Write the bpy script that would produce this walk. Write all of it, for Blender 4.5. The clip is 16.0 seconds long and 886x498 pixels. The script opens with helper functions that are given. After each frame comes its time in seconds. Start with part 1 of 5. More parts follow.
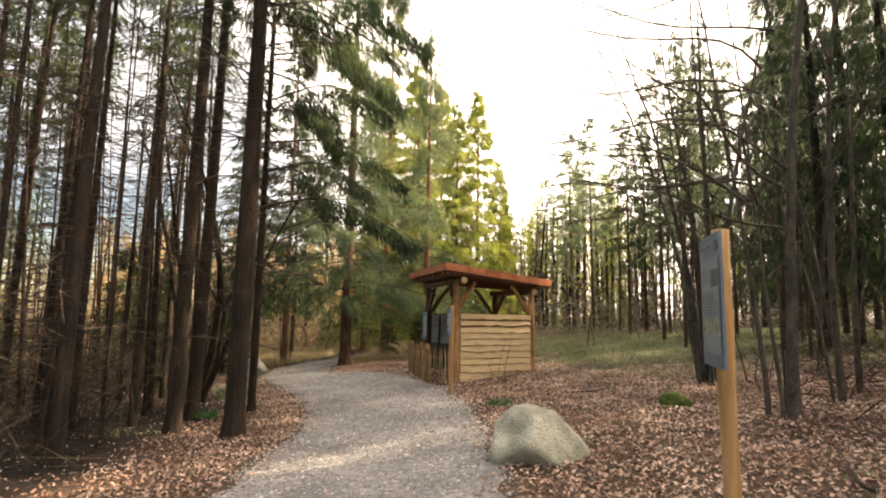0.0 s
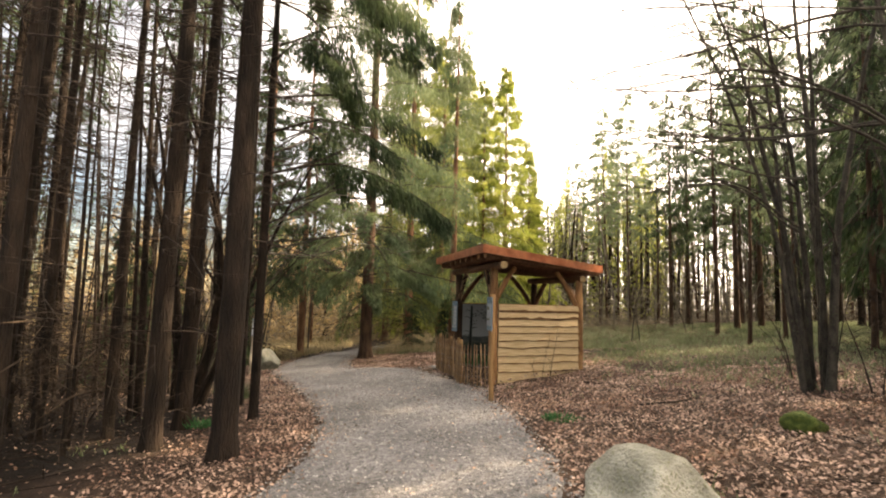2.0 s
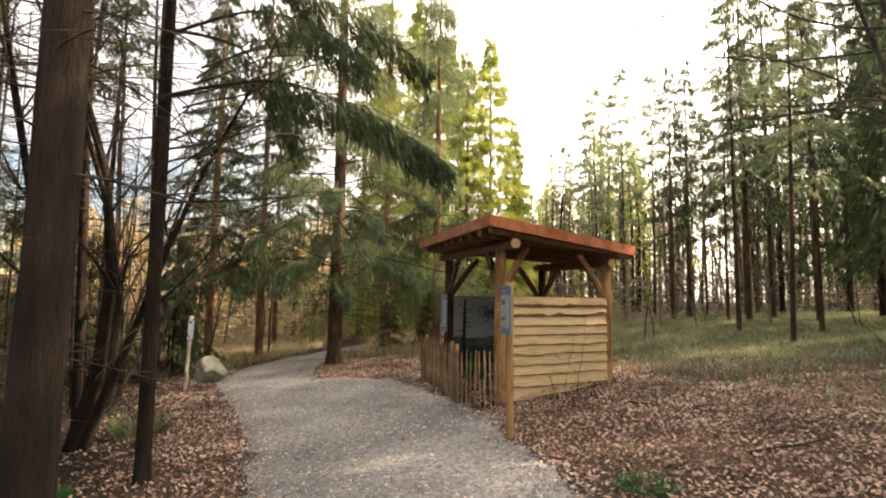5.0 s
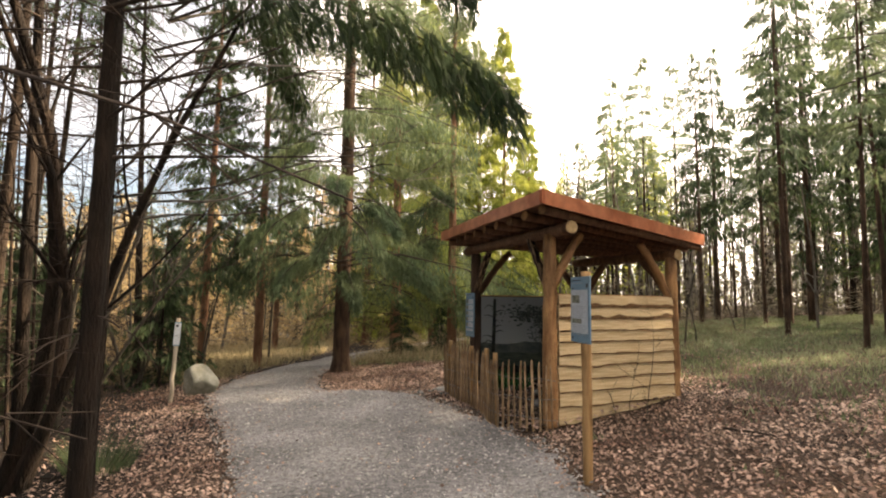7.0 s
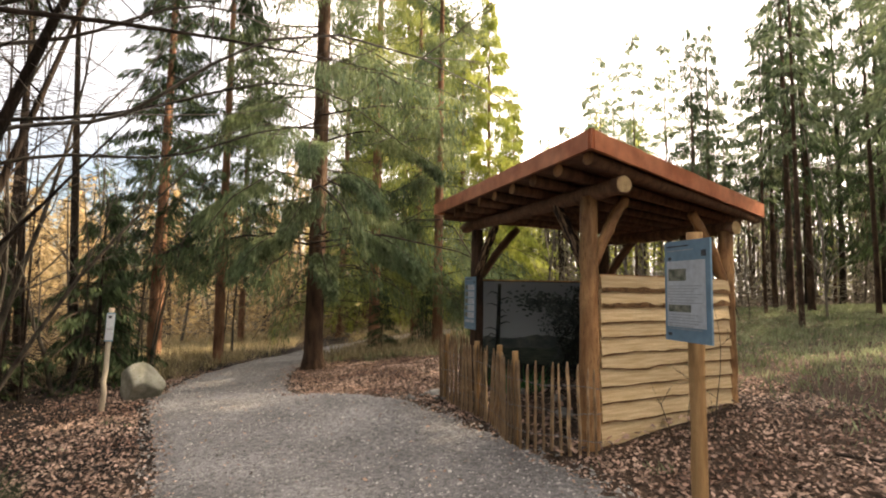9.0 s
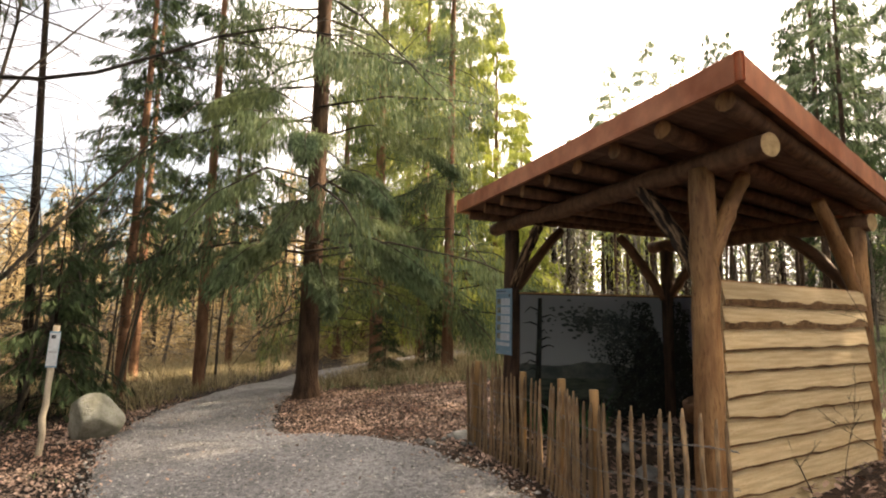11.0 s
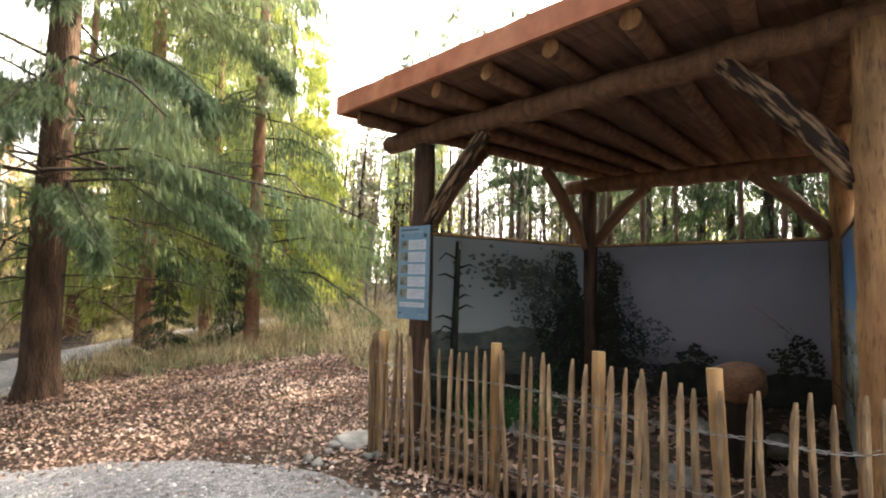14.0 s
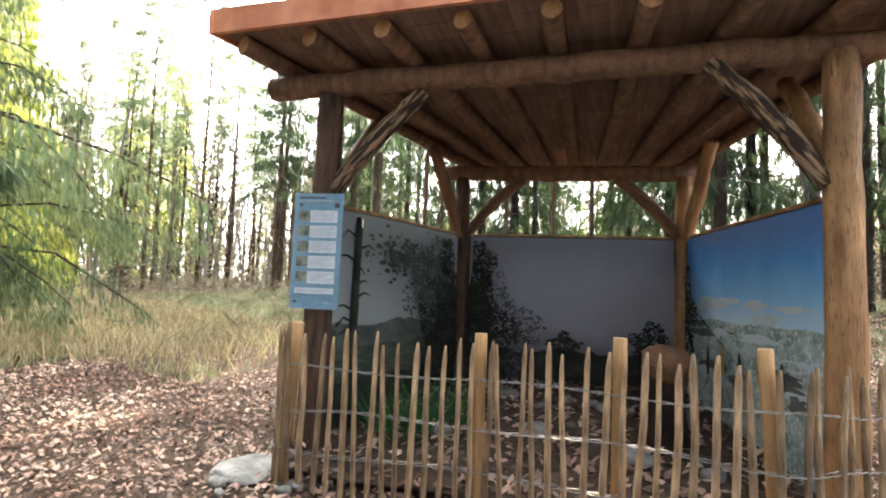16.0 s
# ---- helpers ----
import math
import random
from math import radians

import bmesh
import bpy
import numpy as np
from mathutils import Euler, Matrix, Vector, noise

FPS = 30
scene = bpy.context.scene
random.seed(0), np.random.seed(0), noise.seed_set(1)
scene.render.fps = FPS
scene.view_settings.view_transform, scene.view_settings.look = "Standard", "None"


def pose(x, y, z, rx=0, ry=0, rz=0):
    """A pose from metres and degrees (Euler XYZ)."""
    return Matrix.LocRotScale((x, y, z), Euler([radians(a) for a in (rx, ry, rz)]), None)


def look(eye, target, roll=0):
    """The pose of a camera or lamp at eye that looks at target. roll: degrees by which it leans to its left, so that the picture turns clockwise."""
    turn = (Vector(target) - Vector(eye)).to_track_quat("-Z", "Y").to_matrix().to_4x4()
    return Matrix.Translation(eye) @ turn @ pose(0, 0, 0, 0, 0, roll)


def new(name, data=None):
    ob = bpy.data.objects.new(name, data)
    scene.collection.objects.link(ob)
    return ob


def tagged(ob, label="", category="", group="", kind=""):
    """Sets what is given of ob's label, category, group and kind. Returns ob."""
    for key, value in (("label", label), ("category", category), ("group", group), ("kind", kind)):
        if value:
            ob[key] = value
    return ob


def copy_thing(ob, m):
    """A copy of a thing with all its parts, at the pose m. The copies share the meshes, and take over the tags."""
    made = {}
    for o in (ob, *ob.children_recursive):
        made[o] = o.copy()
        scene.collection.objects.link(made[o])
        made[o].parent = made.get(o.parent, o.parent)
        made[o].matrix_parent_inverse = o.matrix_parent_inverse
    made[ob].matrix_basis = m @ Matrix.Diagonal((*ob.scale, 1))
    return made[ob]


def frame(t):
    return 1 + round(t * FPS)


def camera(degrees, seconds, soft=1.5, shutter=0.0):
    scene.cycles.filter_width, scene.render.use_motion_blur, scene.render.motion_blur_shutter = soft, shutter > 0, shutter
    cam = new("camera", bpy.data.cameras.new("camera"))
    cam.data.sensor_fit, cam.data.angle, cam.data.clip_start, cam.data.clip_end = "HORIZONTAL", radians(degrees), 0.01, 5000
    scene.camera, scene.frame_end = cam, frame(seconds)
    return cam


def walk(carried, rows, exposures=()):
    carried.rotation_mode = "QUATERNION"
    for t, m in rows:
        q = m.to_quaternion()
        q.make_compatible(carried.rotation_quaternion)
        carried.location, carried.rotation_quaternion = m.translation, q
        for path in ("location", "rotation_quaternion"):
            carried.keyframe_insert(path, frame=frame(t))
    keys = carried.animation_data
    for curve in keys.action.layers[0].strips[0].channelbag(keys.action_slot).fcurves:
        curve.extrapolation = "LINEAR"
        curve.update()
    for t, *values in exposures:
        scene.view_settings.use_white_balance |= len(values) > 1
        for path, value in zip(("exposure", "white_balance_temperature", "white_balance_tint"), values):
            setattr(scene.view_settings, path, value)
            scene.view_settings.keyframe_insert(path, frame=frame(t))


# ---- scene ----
cam = camera(80.3, 16.0, soft=2.0)
PATH = [
    (0.0, (0.163, 0.540, 1.755), (0.111, 2.524, 2.003), 1.10),
    (0.5, (0.072, 1.054, 1.779), (-0.080, 3.035, 2.008), 2.82),
    (1.0, (-0.083, 1.545, 1.774), (-0.201, 3.532, 1.968), 2.59),
    (1.5, (-0.156, 2.016, 1.745), (-0.257, 4.001, 1.968), 1.70),
    (2.0, (-0.233, 2.495, 1.784), (-0.362, 4.480, 1.987), 1.58),
    (2.5, (-0.370, 3.006, 1.780), (-0.434, 4.998, 1.943), 1.16),
    (3.0, (-0.403, 3.552, 1.751), (-0.467, 5.545, 1.916), 0.04),
    (3.5, (-0.462, 4.061, 1.788), (-0.563, 6.050, 1.975), 0.85),
    (4.0, (-0.558, 4.575, 1.779), (-0.592, 6.564, 1.983), 1.48),
    (4.2, (-0.571, 4.819, 1.748), (-0.583, 6.809, 1.941), 1.00),
    (6.3, (-0.952, 6.671, 1.756), (-1.041, 8.660, 1.937), 0.58),
    (6.5, (-1.012, 6.866, 1.707), (-1.078, 8.856, 1.893), 0.49),
    (7.0, (-1.147, 7.334, 1.667), (-1.195, 9.323, 1.863), 0.90),
    (7.5, (-1.235, 7.763, 1.663), (-1.306, 9.749, 1.886), 0.30),
    (8.0, (-1.320, 8.211, 1.657), (-1.363, 10.198, 1.881), 1.23),
    (8.5, (-1.413, 8.692, 1.645), (-1.295, 10.680, 1.829), 2.05),
    (9.0, (-1.524, 9.171, 1.577), (-1.474, 11.164, 1.739), 0.91),
    (9.2, (-1.566, 9.314, 1.603), (-1.538, 11.307, 1.762), 0.82),
    (11.3, (-1.964, 11.212, 1.506), (-1.881, 13.196, 1.747), 1.47),
    (11.5, (-2.021, 11.403, 1.502), (-1.870, 13.385, 1.717), 1.40),
    (12.0, (-2.157, 11.782, 1.444), (-2.039, 13.767, 1.661), 0.60),
    (12.5, (-2.313, 12.161, 1.437), (-2.137, 14.142, 1.644), 2.19),
    (13.0, (-2.527, 12.577, 1.416), (-2.028, 14.504, 1.612), 1.02),
    (13.5, (-2.698, 13.056, 1.333), (-1.955, 14.907, 1.482), 1.27),
    (14.0, (-2.817, 13.462, 1.282), (-1.908, 15.237, 1.422), 1.36),
    (14.5, (-2.991, 13.859, 1.265), (-1.911, 15.537, 1.400), 1.22),
    (15.0, (-3.080, 14.242, 1.195), (-1.812, 15.782, 1.334), 1.52),
    (15.5, (-3.299, 14.602, 1.180), (-1.821, 15.941, 1.324), 1.82),
    (16.0, (-3.532, 14.946, 1.147), (-1.884, 16.068, 1.303), 2.34),
]
EXPOSURES = [(0, 1.84, 8500, 17), (6.3, 1.84, 8200, 17), (9.2, 1.76, 8000, 17), (11.3, 1.88, 8100, 16), (12.5, 1.98, 8100, 15), (13.2, 2.25, 7700, 14), (14, 2.85, 7200, 13), (16, 3.4, 6800, 11)]
walk(cam, [(t, look(eye, target, roll)) for t, eye, target, roll in PATH], EXPOSURES)

# ---- sky, sun, exposure ----
SUN_FROM = Vector((0.86, 0.3, 0.56)).normalized()
world = bpy.data.worlds.new("world")
scene.world = world
world.use_nodes = True
wn, wl = world.node_tree.nodes, world.node_tree.links
sky = wn.new("ShaderNodeTexSky")
sky.sky_type = "NISHITA"
sky.sun_disc = False
sky.sun_elevation = math.asin(SUN_FROM.z)
sky.sun_rotation = math.atan2(SUN_FROM.x, SUN_FROM.y)
sky.air_density, sky.dust_density, sky.ozone_density = 1.0, 0.7, 1.5
haze = wn.new("ShaderNodeMix")
haze.data_type = "RGBA"
cloud = wn.new("ShaderNodeTexNoise")
cloud.inputs["Scale"].default_value = 1.6
cloud.inputs["Detail"].default_value = 5
ramp = wn.new("ShaderNodeMapRange")
ramp.inputs[1].default_value, ramp.inputs[2].default_value = 0.4, 0.66
ramp.inputs[3].default_value, ramp.inputs[4].default_value = 0.0, 0.55
haze.inputs[7].default_value = (19.5, 19.4, 19.0, 1)
wl.new(cloud.outputs["Fac"], ramp.inputs[0])
# the haze thickens towards the sun
way = wn.new("ShaderNodeTexCoord")
near = wn.new("ShaderNodeVectorMath")
near.operation = "DOT_PRODUCT"
near.inputs[1].default_value = SUN_FROM
glare = wn.new("ShaderNodeMapRange")
glare.inputs[1].default_value, glare.inputs[2].default_value = 0.12, 0.5
glare.inputs[3].default_value, glare.inputs[4].default_value = -0.1, 0.75
veil = wn.new("ShaderNodeMath")
veil.operation = "ADD"
veil.use_clamp = True
wl.new(way.outputs["Generated"], near.inputs[0])
wl.new(near.outputs["Value"], glare.inputs[0])
wl.new(glare.outputs[0], veil.inputs[0])
wl.new(ramp.outputs[0], veil.inputs[1])
wl.new(veil.outputs[0], haze.inputs[0])
wl.new(sky.outputs[0], haze.inputs[6])
wl.new(haze.outputs[2], wn["Background"].inputs["Color"])
wn["Background"].inputs["Strength"].default_value = 0.073

sun_data = bpy.data.lights.new("sun", "SUN")
sun_data.energy, sun_data.angle, sun_data.color = 5.0, radians(0.6), (1.0, 0.88, 0.68)
sun = new("sun", sun_data)
sun.matrix_world = look(SUN_FROM * 60, (0, 0, 0))


# ---- materials ----
def material(name, c1, c2, scale=8.0, rough=0.8, bump=0.3, fine=60.0, stretch=(1, 1, 1), metal=0.0, vary=0.0, island=0.0, c3=None, translucent=0.0, contrast=(0.35, 0.65), spec=0.3, bump_distance=0.02, big=0.0):
    """Two colours mixed by coarse noise, darkened and lightened by fine noise, with bump; variation per object or per island."""
    m = bpy.data.materials.new(name)
    m.use_nodes = True
    n, l = m.node_tree.nodes, m.node_tree.links
    b = n["Principled BSDF"]
    tc = n.new("ShaderNodeTexCoord")
    mp = n.new("ShaderNodeMapping")
    mp.inputs["Scale"].default_value = stretch
    l.new(tc.outputs["Object"], mp.inputs[0])
    a = n.new("ShaderNodeTexNoise")
    a.inputs["Scale"].default_value, a.inputs["Detail"].default_value = scale, 6
    f = n.new("ShaderNodeTexNoise")
    f.inputs["Scale"].default_value, f.inputs["Detail"].default_value = fine, 4
    l.new(mp.outputs[0], a.inputs["Vector"])
    l.new(mp.outputs[0], f.inputs["Vector"])
    r = n.new("ShaderNodeMapRange")
    r.inputs[1].default_value, r.inputs[2].default_value = contrast
    l.new(a.outputs["Fac"], r.inputs[0])
    mix = n.new("ShaderNodeMix")
    mix.data_type = "RGBA"
    mix.inputs[6].default_value, mix.inputs[7].default_value = (*c1, 1), (*c2, 1)
    l.new(r.outputs[0], mix.inputs[0])
    out = mix.outputs[2]
    if c3:
        g = n.new("ShaderNodeMapRange")
        g.inputs[1].default_value, g.inputs[2].default_value = 0.52, 0.72
        l.new(f.outputs["Fac"], g.inputs[0])
        m3 = n.new("ShaderNodeMix")
        m3.data_type = "RGBA"
        m3.inputs[7].default_value = (*c3, 1)
        l.new(g.outputs[0], m3.inputs[0])
        l.new(out, m3.inputs[6])
        out = m3.outputs[2]
    hv = n.new("ShaderNodeHueSaturation")
    l.new(out, hv.inputs["Color"])
    v = n.new("ShaderNodeMapRange")
    v.inputs[3].default_value, v.inputs[4].default_value = 0.7, 1.3
    l.new(f.outputs["Fac"], v.inputs[0])
    val = v.outputs[0]
    if vary or island:
        if island:
            src = n.new("ShaderNodeNewGeometry").outputs["Random Per Island"]
            amount = island
        else:
            src = n.new("ShaderNodeObjectInfo").outputs["Random"]
            amount = vary
        q = n.new("ShaderNodeMapRange")
        q.inputs[3].default_value, q.inputs[4].default_value = 1 - amount, 1 + amount
        l.new(src, q.inputs[0])
        mu = n.new("ShaderNodeMath")
        mu.operation = "MULTIPLY"
        l.new(val, mu.inputs[0])
        l.new(q.outputs[0], mu.inputs[1])
        val = mu.outputs[0]
    if big:
        w = n.new("ShaderNodeTexNoise")
        w.inputs["Scale"].default_value, w.inputs["Detail"].default_value = big, 3
        l.new(tc.outputs["Object"], w.inputs["Vector"])
        q = n.new("ShaderNodeMapRange")
        q.inputs[1].default_value, q.inputs[2].default_value = 0.3, 0.7
        q.inputs[3].default_value, q.inputs[4].default_value = 0.65, 1.35
        l.new(w.outputs["Fac"], q.inputs[0])
        mu = n.new("ShaderNodeMath")
        mu.operation = "MULTIPLY"
        l.new(val, mu.inputs[0])
        l.new(q.outputs[0], mu.inputs[1])
        val = mu.outputs[0]
    l.new(val, hv.inputs["Value"])
    l.new(hv.outputs[0], b.inputs["Base Color"])
    b.inputs["Roughness"].default_value = rough
    b.inputs["Metallic"].default_value = metal
    b.inputs["Specular IOR Level"].default_value = spec
    if bump:
        bp = n.new("ShaderNodeBump")
        bp.inputs["Strength"].default_value = bump
        bp.inputs["Distance"].default_value = bump_distance
        ad = n.new("ShaderNodeMath")
        ad.operation = "ADD"
        l.new(a.outputs["Fac"], ad.inputs[0])
        l.new(f.outputs["Fac"], ad.inputs[1])
        l.new(ad.outputs[0], bp.inputs["Height"])
        l.new(bp.outputs[0], b.inputs["Normal"])
    if translucent:
        t = n.new("ShaderNodeBsdfTranslucent")
        l.new(hv.outputs[0], t.inputs["Color"])
        ms = n.new("ShaderNodeMixShader")
        ms.inputs[0].default_value = translucent
        l.new(b.outputs[0], ms.inputs[1])
        l.new(t.outputs[0], ms.inputs[2])
        l.new(ms.outputs[0], n["Material Output"].inputs["Surface"])
    return m


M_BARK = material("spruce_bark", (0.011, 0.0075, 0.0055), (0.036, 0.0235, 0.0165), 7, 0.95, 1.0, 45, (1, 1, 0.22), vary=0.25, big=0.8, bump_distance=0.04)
M_BARK_WARM = material("warm_brown_bark", (0.04, 0.024, 0.016), (0.11, 0.066, 0.043), 7, 0.95, 1.0, 40, (1, 1, 0.25), big=0.8, bump_distance=0.04)
M_BARK_RED = material("pine_bark", (0.13, 0.065, 0.04), (0.26, 0.14, 0.085), 7, 0.95, 1.0, 40, (1, 1, 0.25), vary=0.2, bump_distance=0.04)
M_BARK_GREY = material("hazel_bark", (0.033, 0.028, 0.024), (0.09, 0.077, 0.064), 9, 0.9, 0.6, 60, (1, 1, 0.5), c3=(0.08, 0.085, 0.055), vary=0.2)
M_BARK_PALE = material("pale_bark", (0.1, 0.085, 0.07), (0.22, 0.195, 0.165), 8, 0.9, 0.3, 50, (1, 1, 0.4), vary=0.25)
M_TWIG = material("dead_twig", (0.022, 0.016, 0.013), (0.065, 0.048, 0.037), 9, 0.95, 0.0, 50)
# needle tones run from shaded to sunlit: the light is put into the colour
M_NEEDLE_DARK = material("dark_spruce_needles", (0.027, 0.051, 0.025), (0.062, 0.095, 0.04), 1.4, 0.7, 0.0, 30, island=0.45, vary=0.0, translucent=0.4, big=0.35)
M_NEEDLE = material("spruce_needles", (0.07, 0.12, 0.065), (0.17, 0.21, 0.095), 0.6, 0.65, 0.0, 30, island=0.45, translucent=0.4, big=0.35)
# haze over the pines across the clearing is put into this greyer green
M_NEEDLE_HAZE = material("grey_green_pine_needles", (0.1, 0.15, 0.085), (0.2, 0.25, 0.13), 0.6, 0.65, 0.0, 30, island=0.45, translucent=0.45, big=0.35)
M_NEEDLE_SUN = material("half_sunlit_spruce_needles", (0.13, 0.185, 0.06), (0.27, 0.3, 0.095), 0.6, 0.65, 0.0, 30, island=0.45, translucent=0.5, big=0.35)
M_NEEDLE_LIT = material("sunlit_spruce_needles", (0.2, 0.26, 0.05), (0.39, 0.41, 0.1), 0.7, 0.65, 0.0, 30, island=0.4, translucent=0.5, big=0.35)
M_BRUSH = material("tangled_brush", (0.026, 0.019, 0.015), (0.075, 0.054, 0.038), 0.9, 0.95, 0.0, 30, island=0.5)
M_TWIGWOOD = material("grey_twig_wood", (0.13, 0.115, 0.09), (0.26, 0.24, 0.19), 0.5, 0.95, 0.0, 30, island=0.5, translucent=0.2)
M_STALK = material("dry_stalks", (0.14, 0.12, 0.07), (0.3, 0.25, 0.17), 0.9, 0.95, 0.0, 30, island=0.5)
# the sun's gold on the far twigs is put into their colour
M_NEEDLE_GOLD = material("sun_gold_twigs", (0.3, 0.205, 0.1), (0.5, 0.385, 0.21), 1.0, 0.8, 0.0, 30, island=0.4, translucent=0.3)
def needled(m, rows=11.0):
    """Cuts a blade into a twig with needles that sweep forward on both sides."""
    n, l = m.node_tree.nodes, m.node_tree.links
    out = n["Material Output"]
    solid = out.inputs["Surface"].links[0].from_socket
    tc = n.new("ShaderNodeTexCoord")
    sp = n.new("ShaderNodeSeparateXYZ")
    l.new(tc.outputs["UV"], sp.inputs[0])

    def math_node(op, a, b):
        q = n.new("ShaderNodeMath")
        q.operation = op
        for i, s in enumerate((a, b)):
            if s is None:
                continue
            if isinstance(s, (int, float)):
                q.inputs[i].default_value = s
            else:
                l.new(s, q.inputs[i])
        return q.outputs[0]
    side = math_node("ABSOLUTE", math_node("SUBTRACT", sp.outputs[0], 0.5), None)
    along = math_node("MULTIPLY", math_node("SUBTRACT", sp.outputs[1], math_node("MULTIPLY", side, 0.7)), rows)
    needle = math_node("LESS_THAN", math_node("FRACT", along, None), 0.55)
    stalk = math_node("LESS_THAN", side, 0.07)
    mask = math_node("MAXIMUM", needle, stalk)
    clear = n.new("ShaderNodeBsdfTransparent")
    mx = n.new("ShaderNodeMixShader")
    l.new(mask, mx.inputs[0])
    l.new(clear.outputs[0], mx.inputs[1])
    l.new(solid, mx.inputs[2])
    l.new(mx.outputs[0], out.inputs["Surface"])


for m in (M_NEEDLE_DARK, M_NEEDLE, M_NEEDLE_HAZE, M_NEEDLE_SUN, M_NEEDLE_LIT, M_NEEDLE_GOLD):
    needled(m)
M_GROUND = material("leaf_litter_floor", (0.026, 0.017, 0.012), (0.07, 0.043, 0.03), 11, 0.95, 1.0, 60, c3=(0.16, 0.098, 0.068), bump_distance=0.03, big=0.5)
def shaded_needle_litter(m):
    """Under the spruces the floor is dark needle litter instead of leaves, with the canopy's shade put into its colour.
    """
    n, l = m.node_tree.nodes, m.node_tree.links
    b = n["Principled BSDF"]
    old = b.inputs["Base Color"].links[0].from_socket
    tc = n.new("ShaderNodeTexCoord")
    sp = n.new("ShaderNodeSeparateXYZ")
    l.new(tc.outputs["Object"], sp.inputs[0])
    no = n.new("ShaderNodeTexNoise")
    no.inputs["Scale"].default_value, no.inputs["Detail"].default_value = 0.8, 5
    l.new(tc.outputs["Object"], no.inputs["Vector"])
    ad = n.new("ShaderNodeMath")
    ad.operation = "MULTIPLY_ADD"
    ad.inputs[1].default_value = 3.0
    l.new(no.outputs["Fac"], ad.inputs[0])
    l.new(sp.outputs["X"], ad.inputs[2])
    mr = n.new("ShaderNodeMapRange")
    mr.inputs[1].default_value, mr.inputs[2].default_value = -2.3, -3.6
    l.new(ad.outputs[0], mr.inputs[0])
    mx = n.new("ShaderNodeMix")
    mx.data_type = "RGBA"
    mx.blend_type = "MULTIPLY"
    # strong darkening stands in for the canopy's shade on the litter
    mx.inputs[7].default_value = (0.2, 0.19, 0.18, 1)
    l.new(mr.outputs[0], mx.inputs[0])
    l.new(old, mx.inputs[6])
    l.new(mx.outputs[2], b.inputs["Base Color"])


shaded_needle_litter(M_GROUND)
M_GRAVEL = material("gravel", (0.095, 0.094, 0.098), (0.23, 0.226, 0.23), 16, 0.95, 1.0, 70, c3=(0.38, 0.372, 0.372), bump_distance=0.02, big=0.6)
M_PEBBLE = material("pebbles", (0.16, 0.155, 0.15), (0.4, 0.385, 0.37), 12, 0.85, 0.2, 80, island=0.5)
M_LEAF = material("fallen_beech_leaves", (0.205, 0.12, 0.09), (0.45, 0.32, 0.255), 0.9, 0.6, 0.0, 40, island=0.75, translucent=0.15)
M_GRASS_DRY = material("dry_grass", (0.25, 0.21, 0.115), (0.47, 0.395, 0.25), 0.9, 0.85, 0.0, 40, island=0.4, translucent=0.3)
M_GRASS = material("woodland_grass", (0.15, 0.2, 0.1), (0.3, 0.345, 0.21), 0.8, 0.8, 0.0, 40, island=0.4, translucent=0.3)
M_MOSS = material("moss", (0.035, 0.06, 0.012), (0.09, 0.12, 0.025), 20, 0.95, 0.8, 120)
M_ROCK = material("granite_boulder", (0.22, 0.22, 0.18), (0.46, 0.45, 0.385), 3.5, 0.9, 0.8, 40, c3=(0.15, 0.16, 0.09), bump_distance=0.03)
M_STONE = material("grey_stone", (0.13, 0.13, 0.124), (0.28, 0.272, 0.255), 5, 0.85, 0.5, 40, vary=0.25)
M_LOG = material("peeled_log", (0.19, 0.085, 0.036), (0.45, 0.25, 0.115), 3.0, 0.55, 0.55, 18, (3.5, 3.5, 0.6), c3=(0.13, 0.058, 0.026), vary=0.1, contrast=(0.3, 0.62), big=2.2)
# darker log tone for beams, rafters and some braces
M_LOG_DARK = material("dark_brown_log", (0.095, 0.048, 0.028), (0.21, 0.108, 0.062), 5, 0.7, 0.5, 40, (3, 3, 0.6), c3=(0.04, 0.022, 0.014), vary=0.15)
# left posts: the shade under the roof is put into a darker log colour
M_POST_DARK = material("shaded_dark_log", (0.045, 0.026, 0.018), (0.12, 0.068, 0.044), 5, 0.75, 0.6, 40, (4, 4, 0.6), vary=0.1)
M_BRACE = material("bark_streaked_brace", (0.035, 0.02, 0.014), (0.36, 0.23, 0.14), 40, 0.75, 0.9, 60, (1, 1, 0.13), contrast=(0.47, 0.6), bump_distance=0.03)
M_END = material("sawn_end_grain", (0.3, 0.2, 0.1), (0.45, 0.32, 0.17), 14, 0.8, 0.2, 80, vary=0.1)
M_BOARD = material("larch_boards", (0.5, 0.36, 0.2), (0.7, 0.55, 0.34), 4, 0.7, 0.25, 30, (0.6, 4, 9), vary=0.12, c3=(0.42, 0.27, 0.13))
M_BARK_EDGE = material("waney_bark_edge", (0.09, 0.045, 0.02), (0.22, 0.12, 0.055), 14, 0.9, 0.8, 60)
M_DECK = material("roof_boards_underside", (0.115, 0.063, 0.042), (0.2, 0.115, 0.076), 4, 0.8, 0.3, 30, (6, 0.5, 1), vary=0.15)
M_COPPER = material("copper_flashing", (0.46, 0.15, 0.075), (0.66, 0.27, 0.15), 3, 0.45, 0.08, 9, metal=0.55)
M_PICKET = material("split_chestnut", (0.19, 0.11, 0.06), (0.52, 0.35, 0.2), 7, 0.8, 0.7, 34, (5, 5, 0.7), vary=0.42, c3=(0.2, 0.165, 0.13), big=3.0)
